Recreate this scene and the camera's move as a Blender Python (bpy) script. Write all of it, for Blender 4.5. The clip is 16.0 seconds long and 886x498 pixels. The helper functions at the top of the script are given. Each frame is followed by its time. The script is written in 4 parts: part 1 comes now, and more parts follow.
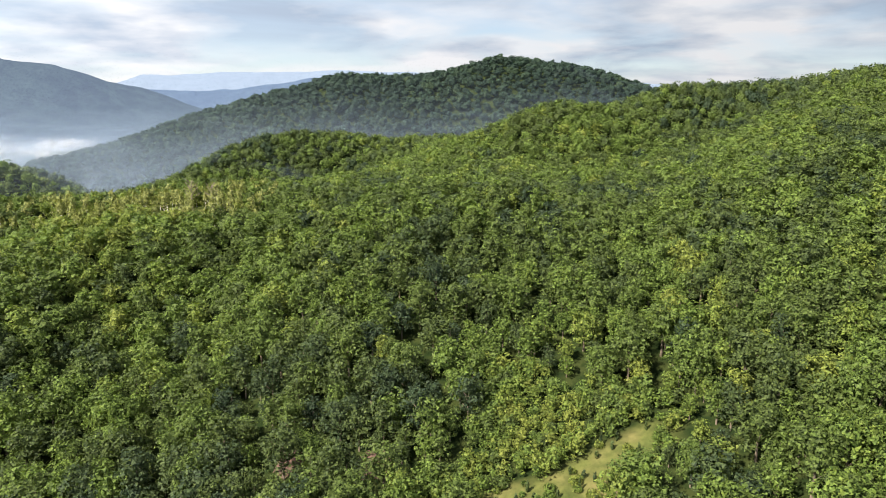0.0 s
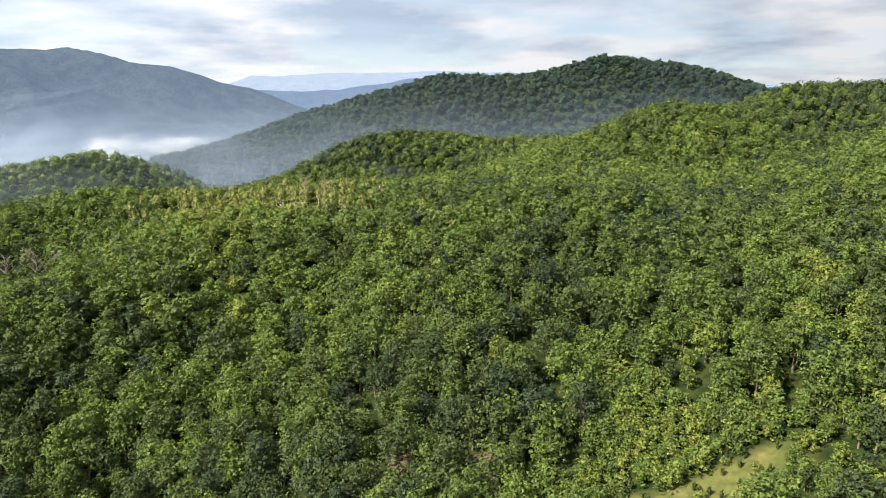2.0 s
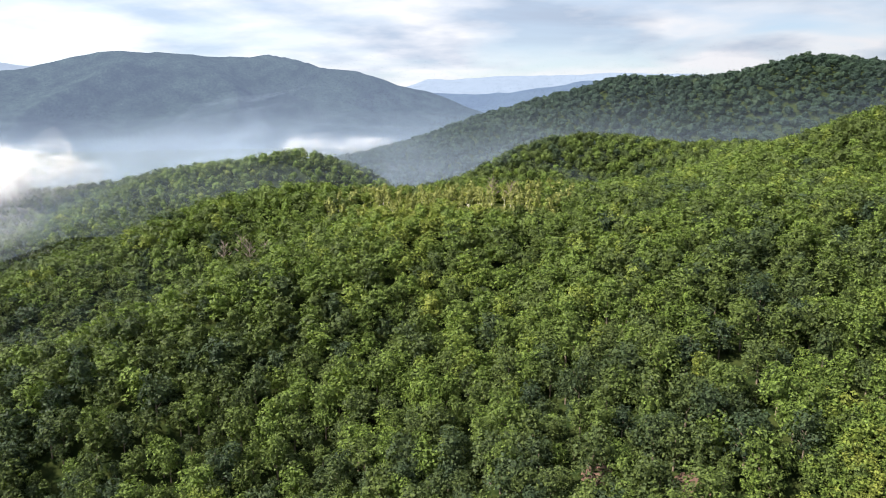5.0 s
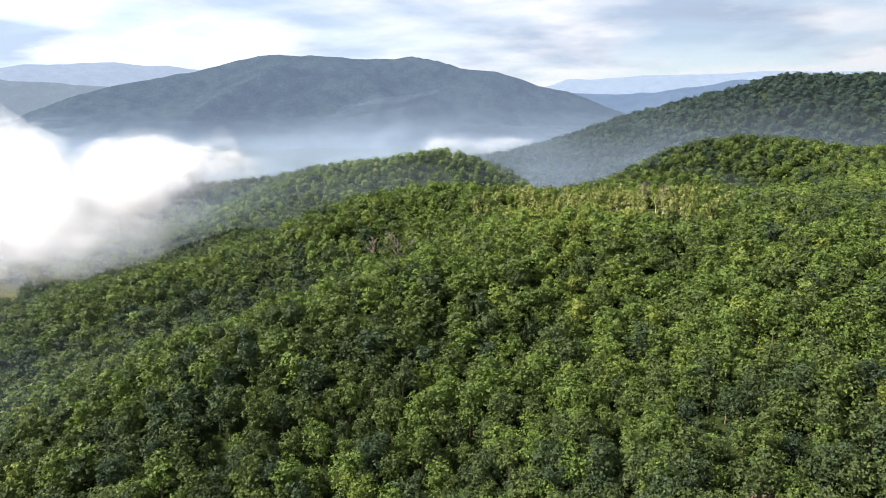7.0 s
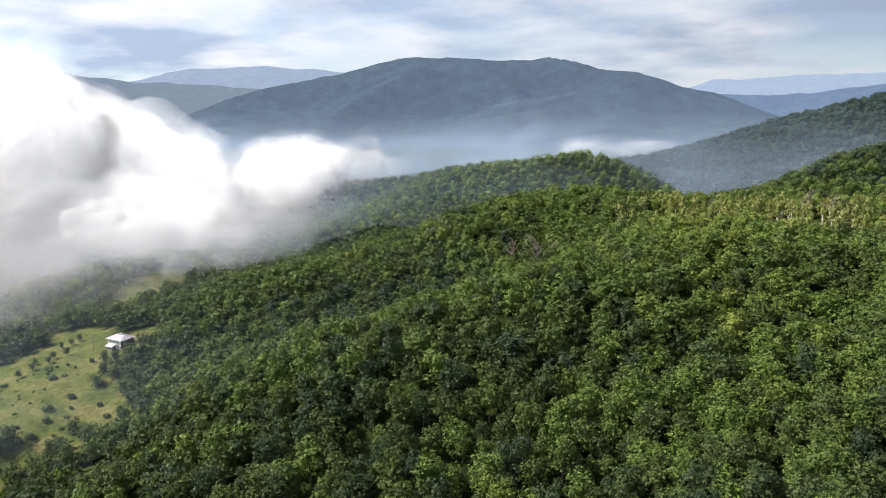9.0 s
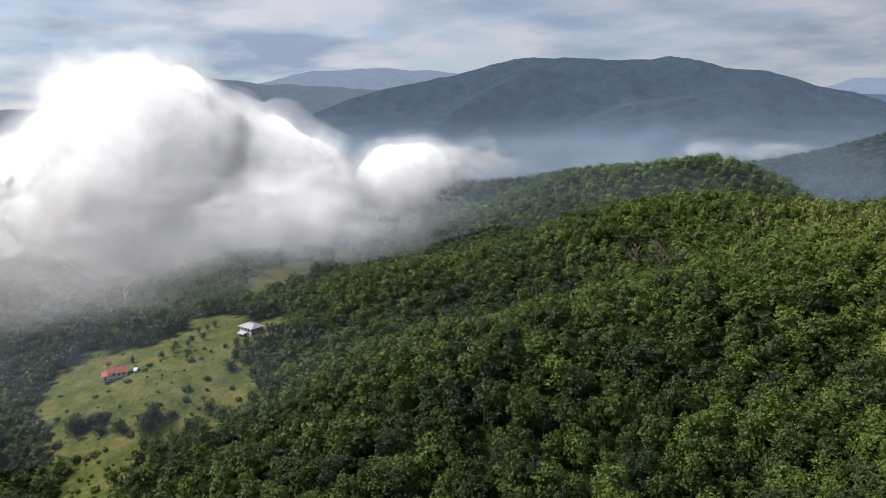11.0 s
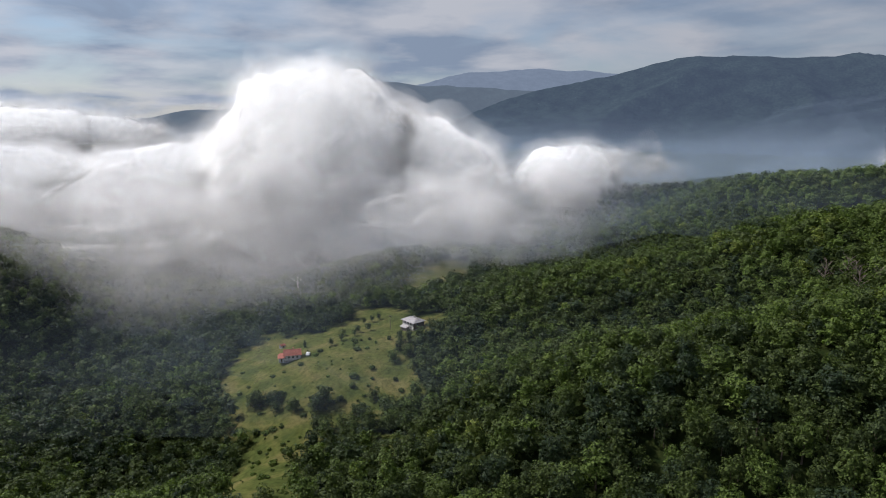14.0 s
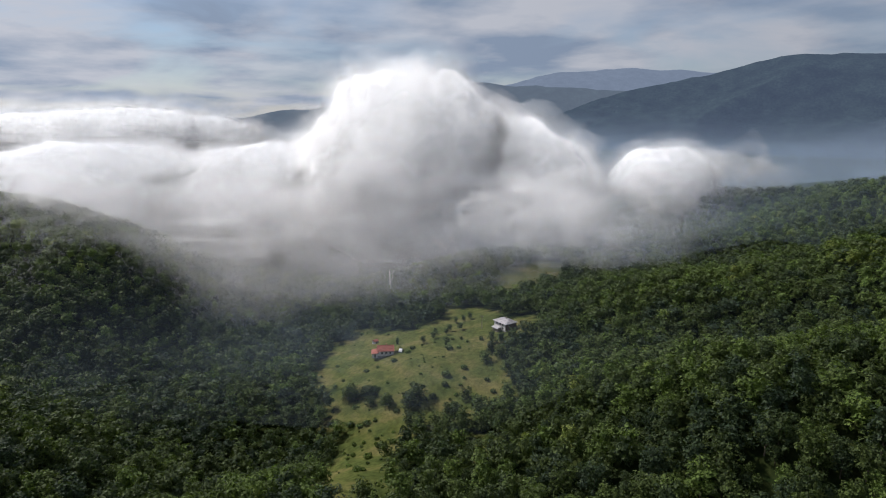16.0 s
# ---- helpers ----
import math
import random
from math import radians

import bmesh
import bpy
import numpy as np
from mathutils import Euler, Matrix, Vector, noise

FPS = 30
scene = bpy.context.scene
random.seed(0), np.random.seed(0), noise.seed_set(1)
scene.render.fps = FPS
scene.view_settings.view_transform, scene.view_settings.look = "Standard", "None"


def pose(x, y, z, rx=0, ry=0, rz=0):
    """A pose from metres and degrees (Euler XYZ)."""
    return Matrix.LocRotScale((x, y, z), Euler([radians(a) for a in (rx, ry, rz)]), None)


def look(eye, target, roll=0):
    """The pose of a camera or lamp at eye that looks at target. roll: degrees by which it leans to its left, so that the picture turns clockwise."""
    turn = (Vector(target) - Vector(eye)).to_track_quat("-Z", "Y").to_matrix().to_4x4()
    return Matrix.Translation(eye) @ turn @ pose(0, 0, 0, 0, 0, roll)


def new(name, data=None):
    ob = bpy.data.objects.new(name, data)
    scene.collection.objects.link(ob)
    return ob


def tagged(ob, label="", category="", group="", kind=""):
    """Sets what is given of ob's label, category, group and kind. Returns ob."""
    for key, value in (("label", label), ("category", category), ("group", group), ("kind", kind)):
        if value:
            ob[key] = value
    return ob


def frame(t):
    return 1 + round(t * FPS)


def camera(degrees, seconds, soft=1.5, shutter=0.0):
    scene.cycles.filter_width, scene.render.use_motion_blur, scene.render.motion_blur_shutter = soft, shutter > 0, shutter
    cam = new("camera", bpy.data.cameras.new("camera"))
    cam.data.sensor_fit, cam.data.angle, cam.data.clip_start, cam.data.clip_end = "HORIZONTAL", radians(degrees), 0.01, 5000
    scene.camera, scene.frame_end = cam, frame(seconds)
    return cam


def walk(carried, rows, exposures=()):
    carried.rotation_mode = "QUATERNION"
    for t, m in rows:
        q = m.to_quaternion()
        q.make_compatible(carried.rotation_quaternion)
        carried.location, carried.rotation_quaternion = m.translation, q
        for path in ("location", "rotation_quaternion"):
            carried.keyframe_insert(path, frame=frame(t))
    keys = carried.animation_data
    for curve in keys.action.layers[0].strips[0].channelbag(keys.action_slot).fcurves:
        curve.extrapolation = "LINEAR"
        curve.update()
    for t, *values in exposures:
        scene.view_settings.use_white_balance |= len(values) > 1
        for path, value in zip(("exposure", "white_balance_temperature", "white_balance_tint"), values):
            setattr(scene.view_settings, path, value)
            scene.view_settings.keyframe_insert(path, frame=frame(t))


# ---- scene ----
cam = camera(65.9, 16.0, 1.0)
METRES, EYE, TILT, LEAN, TURN = 45.0, 160.0, -12.1, 0.0, 0.0
ROWS = [
    (0.0, 0.0, 0.0, 0.0, 0.0, 0.0, 0.0),
    (0.5, -0.0339, 0.0018, 0.0015, 1.31, 0.01, -0.32),
    (1.0, -0.07, 0.0029, 0.0015, 3.31, 0.01, -0.77),
    (1.5, -0.1037, 0.0032, 0.0008, 5.37, -0.03, -1.23),
    (2.0, -0.1394, 0.0036, -0.0012, 7.63, -0.09, -1.72),
    (2.5, -0.1725, 0.0032, -0.0033, 9.72, -0.13, -2.17),
    (3.0, -0.2088, 0.0018, -0.0046, 11.98, -0.2, -2.66),
    (5.5, -0.3723, -0.0244, -0.0148, 23.88, -0.84, -5.13),
    (6.0, -0.403, -0.033, -0.0157, 26.7, -1.12, -5.68),
    (6.5, -0.4313, -0.0428, -0.0187, 29.33, -1.37, -6.17),
    (7.0, -0.4604, -0.0532, -0.0198, 32.28, -1.68, -6.71),
    (7.5, -0.4865, -0.0653, -0.0228, 34.87, -1.97, -7.17),
    (8.0, -0.5149, -0.0795, -0.0248, 37.53, -2.29, -7.65),
    (8.5, -0.5408, -0.0936, -0.0274, 40.25, -2.64, -8.1),
    (9.0, -0.5665, -0.1096, -0.0293, 43.13, -3.03, -8.58),
    (11.5, -0.6775, -0.2044, -0.0452, 54.52, -4.81, -10.16),
    (12.0, -0.6976, -0.2265, -0.0509, 56.72, -5.17, -10.44),
    (12.5, -0.7161, -0.2464, -0.054, 58.72, -5.54, -10.65),
    (13.0, -0.7341, -0.2718, -0.0593, 60.85, -5.91, -10.9),
    (13.5, -0.7508, -0.2932, -0.0639, 62.85, -6.31, -11.1),
    (14.0, -0.7671, -0.3196, -0.069, 64.94, -6.71, -11.32),
    (14.5, -0.7816, -0.3436, -0.0743, 66.66, -7.04, -11.48),
    (15.0, -0.7956, -0.3696, -0.0804, 68.51, -7.41, -11.62),
    (15.5, -0.808, -0.3939, -0.086, 70.32, -7.78, -11.78),
    (16.0, -0.82, -0.4197, -0.0933, 72.19, -8.15, -11.9),
]
EXPOSURES = [(0.0, 1.7, 6450, 11), (6.0, 1.7, 6300, 12), (9.0, 1.3, 6100, 12), (12.0, 0.46, 5950, 13), (16.0, 0.24, 5900, 13)]
walk(cam, [(t, pose(0, 0, EYE, TILT, LEAN, TURN) @ pose(METRES * x, METRES * y, METRES * z, 90 + pitch, roll, yaw)) for t, x, y, z, yaw, pitch, roll in ROWS], EXPOSURES)

# ---- light ----
SUN_FROM = Vector((-0.62, -0.50, 0.78)).normalized()
scene.cycles.transparent_max_bounces = 110
world = bpy.data.worlds.new("sky")
scene.world = world
world.use_nodes = True

def world_sky():
    nt = world.node_tree
    nt.nodes.clear()
    add = nt.nodes.new
    link = nt.links.new
    sky = add("ShaderNodeTexSky")
    sky.sky_type, sky.sun_disc = "NISHITA", False
    sky.air_density, sky.dust_density, sky.ozone_density = 1.0, 0.0, 2.0
    sky.sun_elevation = math.asin(SUN_FROM.z)
    sky.sun_rotation = math.atan2(SUN_FROM.x, SUN_FROM.y)
    scaled = add("ShaderNodeVectorMath")
    scaled.operation = "SCALE"
    scaled.inputs["Scale"].default_value = 0.16
    link(sky.outputs[0], scaled.inputs[0])
    co = add("ShaderNodeTexCoord")
    # clouds lie on a high flat layer: direction divided by its height
    sep = add("ShaderNodeSeparateXYZ")
    link(co.outputs["Generated"], sep.inputs[0])
    up = add("ShaderNodeMath")
    up.operation, up.inputs[1].default_value = "ADD", 0.16
    link(sep.outputs["Z"], up.inputs[0])
    up2 = add("ShaderNodeMath")
    up2.operation, up2.inputs[1].default_value = "MAXIMUM", 0.05
    link(up.outputs[0], up2.inputs[0])
    div = add("ShaderNodeVectorMath")
    div.operation = "DIVIDE"
    comb = add("ShaderNodeCombineXYZ")
    for k in range(3):
        link(up2.outputs[0], comb.inputs[k])
    link(co.outputs["Generated"], div.inputs[0])
    link(comb.outputs[0], div.inputs[1])
    n1 = add("ShaderNodeTexNoise")
    n1.inputs["Scale"].default_value, n1.inputs["Detail"].default_value, n1.inputs["Distortion"].default_value = 1.0, 10.0, 0.7
    link(div.outputs[0], n1.inputs["Vector"])
    mask = add("ShaderNodeValToRGB")
    mask.color_ramp.elements[0].position, mask.color_ramp.elements[1].position = 0.32, 0.58
    link(n1.outputs[0], mask.inputs[0])
    n2 = add("ShaderNodeTexNoise")
    n2.inputs["Scale"].default_value, n2.inputs["Detail"].default_value = 1.3, 8.0
    link(div.outputs[0], n2.inputs["Vector"])
    tone = add("ShaderNodeValToRGB")
    tone.color_ramp.elements[0].position, tone.color_ramp.elements[1].position = 0.40, 0.60
    tone.color_ramp.elements[0].color, tone.color_ramp.elements[1].color = (0.45, 0.54, 0.66, 1), (0.90, 0.90, 0.91, 1)
    link(n2.outputs[0], tone.inputs[0])
    # thin high haze pales the blue
    pale = add("ShaderNodeMix")
    pale.data_type = "RGBA"
    pale.inputs["Factor"].default_value = 0.55
    pale.inputs["B"].default_value = (0.52, 0.57, 0.68, 1)
    link(scaled.outputs[0], pale.inputs["A"])
    mix = add("ShaderNodeMix")
    mix.data_type = "RGBA"
    link(mask.outputs[0], mix.inputs["Factor"])
    link(pale.outputs["Result"], mix.inputs["A"])
    link(tone.outputs[0], mix.inputs["B"])
    # the cloud layer shines more on the sun's side
    side = add("ShaderNodeVectorMath")
    side.operation = "DOT_PRODUCT"
    side.inputs[1].default_value = SUN_FROM
    link(co.outputs["Generated"], side.inputs[0])
    gain = add("ShaderNodeMath")
    gain.operation, gain.inputs[1].default_value, gain.inputs[2].default_value = "MULTIPLY_ADD", 0.48, 0.98
    link(side.outputs["Value"], gain.inputs[0])
    lit = add("ShaderNodeVectorMath")
    lit.operation = "SCALE"
    link(mix.outputs["Result"], lit.inputs[0])
    link(gain.outputs[0], lit.inputs["Scale"])
    bg = add("ShaderNodeBackground")
    link(lit.outputs["Vector"], bg.inputs[0])
    bg.inputs[1].default_value = 0.395
    out = add("ShaderNodeOutputWorld")
    link(bg.outputs[0], out.inputs[0])


world_sky()
sun = new("sun", bpy.data.lights.new("sun", "SUN"))
sun.data.energy, sun.data.angle, sun.data.color = 5.0, radians(3.0), (1.0, 0.92, 0.79)
sun.matrix_world = look(SUN_FROM * 900, (0, 0, 0))


# ---- materials ----
def material(name):
    m = bpy.data.materials.new(name)
    m.use_nodes = True
    nt = m.node_tree
    return m, nt, nt.nodes["Principled BSDF"], nt.nodes["Material Output"]


def ramp(nt, stops):
    r = nt.nodes.new("ShaderNodeValToRGB")
    els = r.color_ramp.elements
    while len(els) < len(stops):
        els.new(0.5)
    for e, (at, col) in zip(els, stops):
        e.position, e.color = at, (*col, 1)
    return r


def noise_node(nt, scale, detail=4.0, coords="Object"):
    co = nt.nodes.new("ShaderNodeTexCoord")
    n = nt.nodes.new("ShaderNodeTexNoise")
    n.inputs["Scale"].default_value, n.inputs["Detail"].default_value = scale, detail
    nt.links.new(co.outputs[coords], n.inputs["Vector"])
    return n


def math_node(nt, op, a, b):
    n = nt.nodes.new("ShaderNodeMath")
    n.operation = op
    for k, v in ((0, a), (1, b)):
        if hasattr(v, "type"):
            nt.links.new(v, n.inputs[k])
        else:
            n.inputs[k].default_value = v
    return n.outputs[0]


def foliage(name, stops, translucent=0.22, rough=0.65, gap=0.6):
    """Leaves: a hue for each tree (attribute tint), a shade for each clump."""
    m, nt, p, out = material(name)
    at = nt.nodes.new("ShaderNodeAttribute")
    at.attribute_name = "tint"
    geo = nt.nodes.new("ShaderNodeNewGeometry")
    info = nt.nodes.new("ShaderNodeObjectInfo")
    hue = math_node(nt, "ADD", at.outputs["Fac"], math_node(nt, "MULTIPLY", math_node(nt, "SUBTRACT", geo.outputs["Random Per Island"], 0.5), 0.22))
    hue = math_node(nt, "ADD", hue, math_node(nt, "MULTIPLY", math_node(nt, "SUBTRACT", info.outputs["Random"], 0.5), 0.25))
    tone = ramp(nt, stops)
    nt.links.new(hue, tone.inputs[0])
    # single leaves within a spray: lighter and darker ones, and gaps between them
    leaves = nt.nodes.new("ShaderNodeTexVoronoi")
    leaves.inputs["Scale"].default_value = LEAF_SCALE
    nt.links.new(geo.outputs["Position"], leaves.inputs["Vector"])
    shade = ramp(nt, [(0.15, (0.42, 0.46, 0.46)), (0.85, (1.62, 1.56, 1.45))])
    nt.links.new(leaves.outputs["Color"], shade.inputs[0])
    r = nt.nodes.new("ShaderNodeMix")
    r.data_type, r.blend_type = "RGBA", "MULTIPLY"
    r.inputs["Factor"].default_value = 1.0
    nt.links.new(tone.outputs[0], r.inputs["A"])
    nt.links.new(shade.outputs[0], r.inputs["B"])
    leaf_colour = r.outputs["Result"]
    nt.links.new(leaf_colour, p.inputs["Base Color"])
    p.inputs["Roughness"].default_value = rough
    p.inputs["Specular IOR Level"].default_value = 0.12
    tr = nt.nodes.new("ShaderNodeBsdfTranslucent")
    bright = nt.nodes.new("ShaderNodeMix")
    bright.data_type, bright.blend_type = "RGBA", "MULTIPLY"
    bright.inputs["Factor"].default_value = 1.0
    bright.inputs["B"].default_value = (1.35, 1.5, 0.6, 1)
    nt.links.new(leaf_colour, bright.inputs["A"])
    nt.links.new(bright.outputs["Result"], tr.inputs[0])
    mix = nt.nodes.new("ShaderNodeMixShader")
    mix.inputs[0].default_value = translucent
    nt.links.new(p.outputs[0], mix.inputs[1])
    nt.links.new(tr.outputs[0], mix.inputs[2])
    gaps = nt.nodes.new("ShaderNodeMixShader")
    nt.links.new(math_node(nt, "GREATER_THAN", leaves.outputs["Distance"], gap), gaps.inputs[0])
    nt.links.new(mix.outputs[0], gaps.inputs[1])
    nt.links.new(nt.nodes.new("ShaderNodeBsdfTransparent").outputs[0], gaps.inputs[2])
    nt.links.new(gaps.outputs[0], out.inputs[0])
    return m


LEAF_SCALE = 2.2
LEAF = foliage("beech_leaves", [(0.0, (0.022, 0.036, 0.020)), (0.35, (0.048, 0.066, 0.019)), (0.7, (0.070, 0.106, 0.022)), (1.0, (0.108, 0.127, 0.027))])

# leaf tones darkened and blued; haze and cloud shade painted in for the hill
HAZED_LEAF = foliage("hazed_hill_leaves", [(0.0, (0.014, 0.026, 0.020)), (0.5, (0.024, 0.042, 0.026)), (1.0, (0.036, 0.054, 0.026))])


def plain(name, colour, rough=0.7, scale=3.0, spread=0.25, metal=0.0):
    m, nt, p, out = material(name)
    n = noise_node(nt, scale, 6.0)
    r = ramp(nt, [(0.3, tuple(c * (1 - spread) for c in colour)), (0.7, tuple(min(1, c * (1 + spread)) for c in colour))])
    nt.links.new(n.outputs[0], r.inputs[0])
    nt.links.new(r.outputs[0], p.inputs["Base Color"])
    p.inputs["Roughness"].default_value, p.inputs["Metallic"].default_value = rough, metal
    b = nt.nodes.new("ShaderNodeBump")
    b.inputs["Strength"].default_value, b.inputs["Distance"].default_value = 0.3, 0.03
    n2 = noise_node(nt, scale * 9, 4.0)
    nt.links.new(n2.outputs[0], b.inputs["Height"])
    nt.links.new(b.outputs[0], p.inputs["Normal"])
    return m


BARK = plain("bark", (0.11, 0.085, 0.06), 0.9, 2.0, 0.4)


def ground_material():
    m, nt, p, out = material("meadow_and_forest_floor")
    n = noise_node(nt, 0.085, 10.0)
    r = ramp(nt, [(0.36, (0.048, 0.060, 0.018)), (0.5, (0.072, 0.078, 0.024)), (0.64, (0.104, 0.094, 0.036))])
    nt.links.new(n.outputs[0], r.inputs[0])
    n2 = noise_node(nt, 0.55, 8.0)
    mul = nt.nodes.new("ShaderNodeMix")
    mul.data_type, mul.blend_type = "RGBA", "MULTIPLY"
    mul.inputs["Factor"].default_value = 0.4
    r2 = ramp(nt, [(0.36, (0.28, 0.36, 0.34)), (0.62, (1.2, 1.2, 1.1))])
    nt.links.new(n2.outputs[0], r2.inputs[0])
    nt.links.new(r.outputs[0], mul.inputs["A"])
    nt.links.new(r2.outputs[0], mul.inputs["B"])
    at = nt.nodes.new("ShaderNodeAttribute")
    at.attribute_name = "wooded"
    floor = nt.nodes.new("ShaderNodeMix")
    floor.data_type = "RGBA"
    n3 = noise_node(nt, 0.35, 8.0)
    # floor tone set extra dark, painting in shade between the crowns
    r3 = ramp(nt, [(0.4, (0.011, 0.018, 0.006)), (0.6, (0.025, 0.032, 0.010))])
    nt.links.new(n3.outputs[0], r3.inputs[0])
    nt.links.new(r3.outputs[0], floor.inputs["B"])
    nt.links.new(at.outputs["Fac"], floor.inputs["Factor"])
    nt.links.new(mul.outputs["Result"], floor.inputs["A"])
    nt.links.new(floor.outputs["Result"], p.inputs["Base Color"])
    p.inputs["Roughness"].default_value = 1.0
    p.inputs["Specular IOR Level"].default_value = 0.0
    b = nt.nodes.new("ShaderNodeBump")
    b.inputs["Strength"].default_value, b.inputs["Distance"].default_value = 0.8, 0.4
    nt.links.new(n2.outputs[0], b.inputs["Height"])
    nt.links.new(b.outputs[0], p.inputs["Normal"])
    return m


GROUND = ground_material()


def scatter(p, colour, reach):
    """Light that goes in comes out again some way off."""
    p.inputs["Base Color"].default_value = (*colour, 1)
    p.inputs["Roughness"].default_value = 1.0
    p.inputs["Specular IOR Level"].default_value = 0.0
    p.inputs["Subsurface Weight"].default_value = 1.0
    p.inputs["Subsurface Radius"].default_value = (1.0, 1.0, 1.0)
    p.inputs["Subsurface Scale"].default_value = reach


def vapour(name, density, colour=(0.93, 0.94, 0.96), scale=0.02, wander=0.0):
    """Fog: a thin scattering skin, uneven in density."""
    m, nt, p, out = material(name)
    if wander:
        # light wanders from droplet to droplet through the whole bank
        scatter(p, colour, wander)
        body = p
    else:
        near, past = nt.nodes.new("ShaderNodeBsdfDiffuse"), nt.nodes.new("ShaderNodeBsdfTranslucent")
        near.inputs[0].default_value = past.inputs[0].default_value = (*colour, 1)
        body = nt.nodes.new("ShaderNodeMixShader")
        nt.links.new(near.outputs[0], body.inputs[1])
        nt.links.new(past.outputs[0], body.inputs[2])
        body.inputs[0].default_value = 0.5
    clear = nt.nodes.new("ShaderNodeBsdfTransparent")
    n = noise_node(nt, scale, 5.0)
    r = ramp(nt, [(0.36, (0.0, 0.0, 0.0)), (0.64, (1.0, 1.0, 1.0))])
    nt.links.new(n.outputs[0], r.inputs[0])
    at = nt.nodes.new("ShaderNodeAttribute")
    at.attribute_name = "veil"
    a = math_node(nt, "MULTIPLY", at.outputs["Fac"], math_node(nt, "ADD", math_node(nt, "MULTIPLY", r.outputs[0], 0.7), 0.3))
    a = math_node(nt, "MULTIPLY", a, density)
    mix = nt.nodes.new("ShaderNodeMixShader")
    nt.links.new(a, mix.inputs[0])
    nt.links.new(clear.outputs[0], mix.inputs[1])
    nt.links.new(body.outputs[0], mix.inputs[2])
    nt.links.new(mix.outputs[0], out.inputs[0])
    return m


# ---- the lie of the land ----
RISES = []


def rise(x, y, h, ru, rv, deg):
    """A rounded rise (or hollow) of the canopy: centre, height, two radii and the turn of the first."""
    RISES.append((x, y, h, ru, rv, math.radians(deg)))


rise(110, 407, 112.9, 176, 566, 160)
rise(-736, 345, 104.4, 220, 555, 178)
rise(-772, 126, 54.9, 323, 53, 113)
rise(-256, -98, 19.4, 55, 390, 142)
rise(-336, 307, 82.2, 62, 271, 10)
rise(-453, 497, 46.6, 137, 47, 172)
rise(-185, 382, 71.4, 133, 41, 58)
rise(-74, 231, -32.4, 110, 42, 60)
rise(185, 93, 110.9, 181, 602, 21)
rise(-187, 142, 80.2, 49, 75, 138)
rise(-816, -57, -51.5, 39, 388, 179)
rise(-254, 335, -68.2, 80, 45, 49)
rise(-267, 21, -77.8, 44, 36, 118)
rise(-263, 24, 61, 46, 29, 149)
rise(-803, -24, 95.4, 38, 76, 26)
rise(118, 463, -105.8, 250, 68, 74)
rise(227, 543, 100.9, 43, 377, 63)
rise(73, 408, 52.1, 44, 39, 49)
rise(-532, -185, 47.7, 176, 51, 164)
rise(0, 638, -126.9, 131, 59, 147)
rise(-544, 317, -126.9, 710, 205, 160)
rise(-357, 484, 43.9, 260, 32, 42)
rise(287, 250, 43.4, 47, 356, 13)
rise(140, 477, 79.3, 45, 52, 21)
rise(-428, -88, 33.2, 46, 28, 170)
rise(-311, 310, 106.5, 260, 77, 167)
rise(-453, 170, 96.6, 76, 114, 25)
rise(-759, -29, -121.7, 156, 99, 110)
rise(-373, 485, -93.8, 54, 26, 25)
rise(-257, 394, 88.6, 45, 28, 15)
rise(251, 525, -110.9, 39, 72, 52)
rise(-280, 480, 62.9, 48, 48, 0)
rise(-480, -120, 35.1, 48, 100, 60)
rise(-400, 320, -9.6, 48, 100, 120)
rise(-280, 320, 37.9, 48, 48, 0)
rise(-200, 120, -7.8, 48, 48, 0)
rise(-200, 400, -10.8, 48, 48, 0)
rise(-480, 480, 19.5, 48, 100, 120)
rise(-360, -120, -9.3, 48, 100, 120)
rise(-680, -120, -21.3, 48, 100, 0)
rise(80, 320, 13.0, 48, 100, 90)
rise(160, 440, -5.5, 48, 100, 90)
rise(160, 560, 14.6, 48, 100, 90)
rise(-320, 280, -21.7, 48, 48, 0)
rise(-280, 400, -17.0, 48, 48, 0)
rise(-80, 440, -13.0, 48, 48, 0)
rise(-120, 600, 9.5, 48, 100, 150)
rise(-320, 160, 5.4, 48, 48, 0)
rise(-600, -80, 8.7, 48, 48, 0)
rise(80, 240, -7.4, 48, 48, 0)
rise(0, 80, 8.0, 48, 48, 0)
rise(-240, 240, -4.2, 48, 48, 0)
rise(-280, 560, -18.4, 48, 48, 0)
rise(-160, 480, 14.3, 48, 48, 0)
rise(40, 520, 9.1, 48, 48, 0)


def crest(points, near, far):
    """A ridge along a line of (x, y, z); it falls away over near metres towards the eye and far metres behind."""
    pts = np.array(points, float)

    def height(x, y):
        az, d = np.arctan2(x, y), np.hypot(x, y)
        paz, pd = np.arctan2(pts[:, 0], pts[:, 1]), np.hypot(pts[:, 0], pts[:, 1])
        top, mid = np.interp(az, paz, pts[:, 2], left=-60, right=-60), np.interp(az, paz, pd)
        u = np.where(d < mid, (mid - d) / near, (d - mid) / far)
        return top * (0.5 + 0.5 * np.cos(np.pi * np.clip(u, 0, 1)))
    return height


def polar(rows):
    """(bearing in degrees from +y to the right, distance, height) to (x, y, z)."""
    return [(d * math.sin(math.radians(b)), d * math.cos(math.radians(b)), z) for b, d, z in rows]


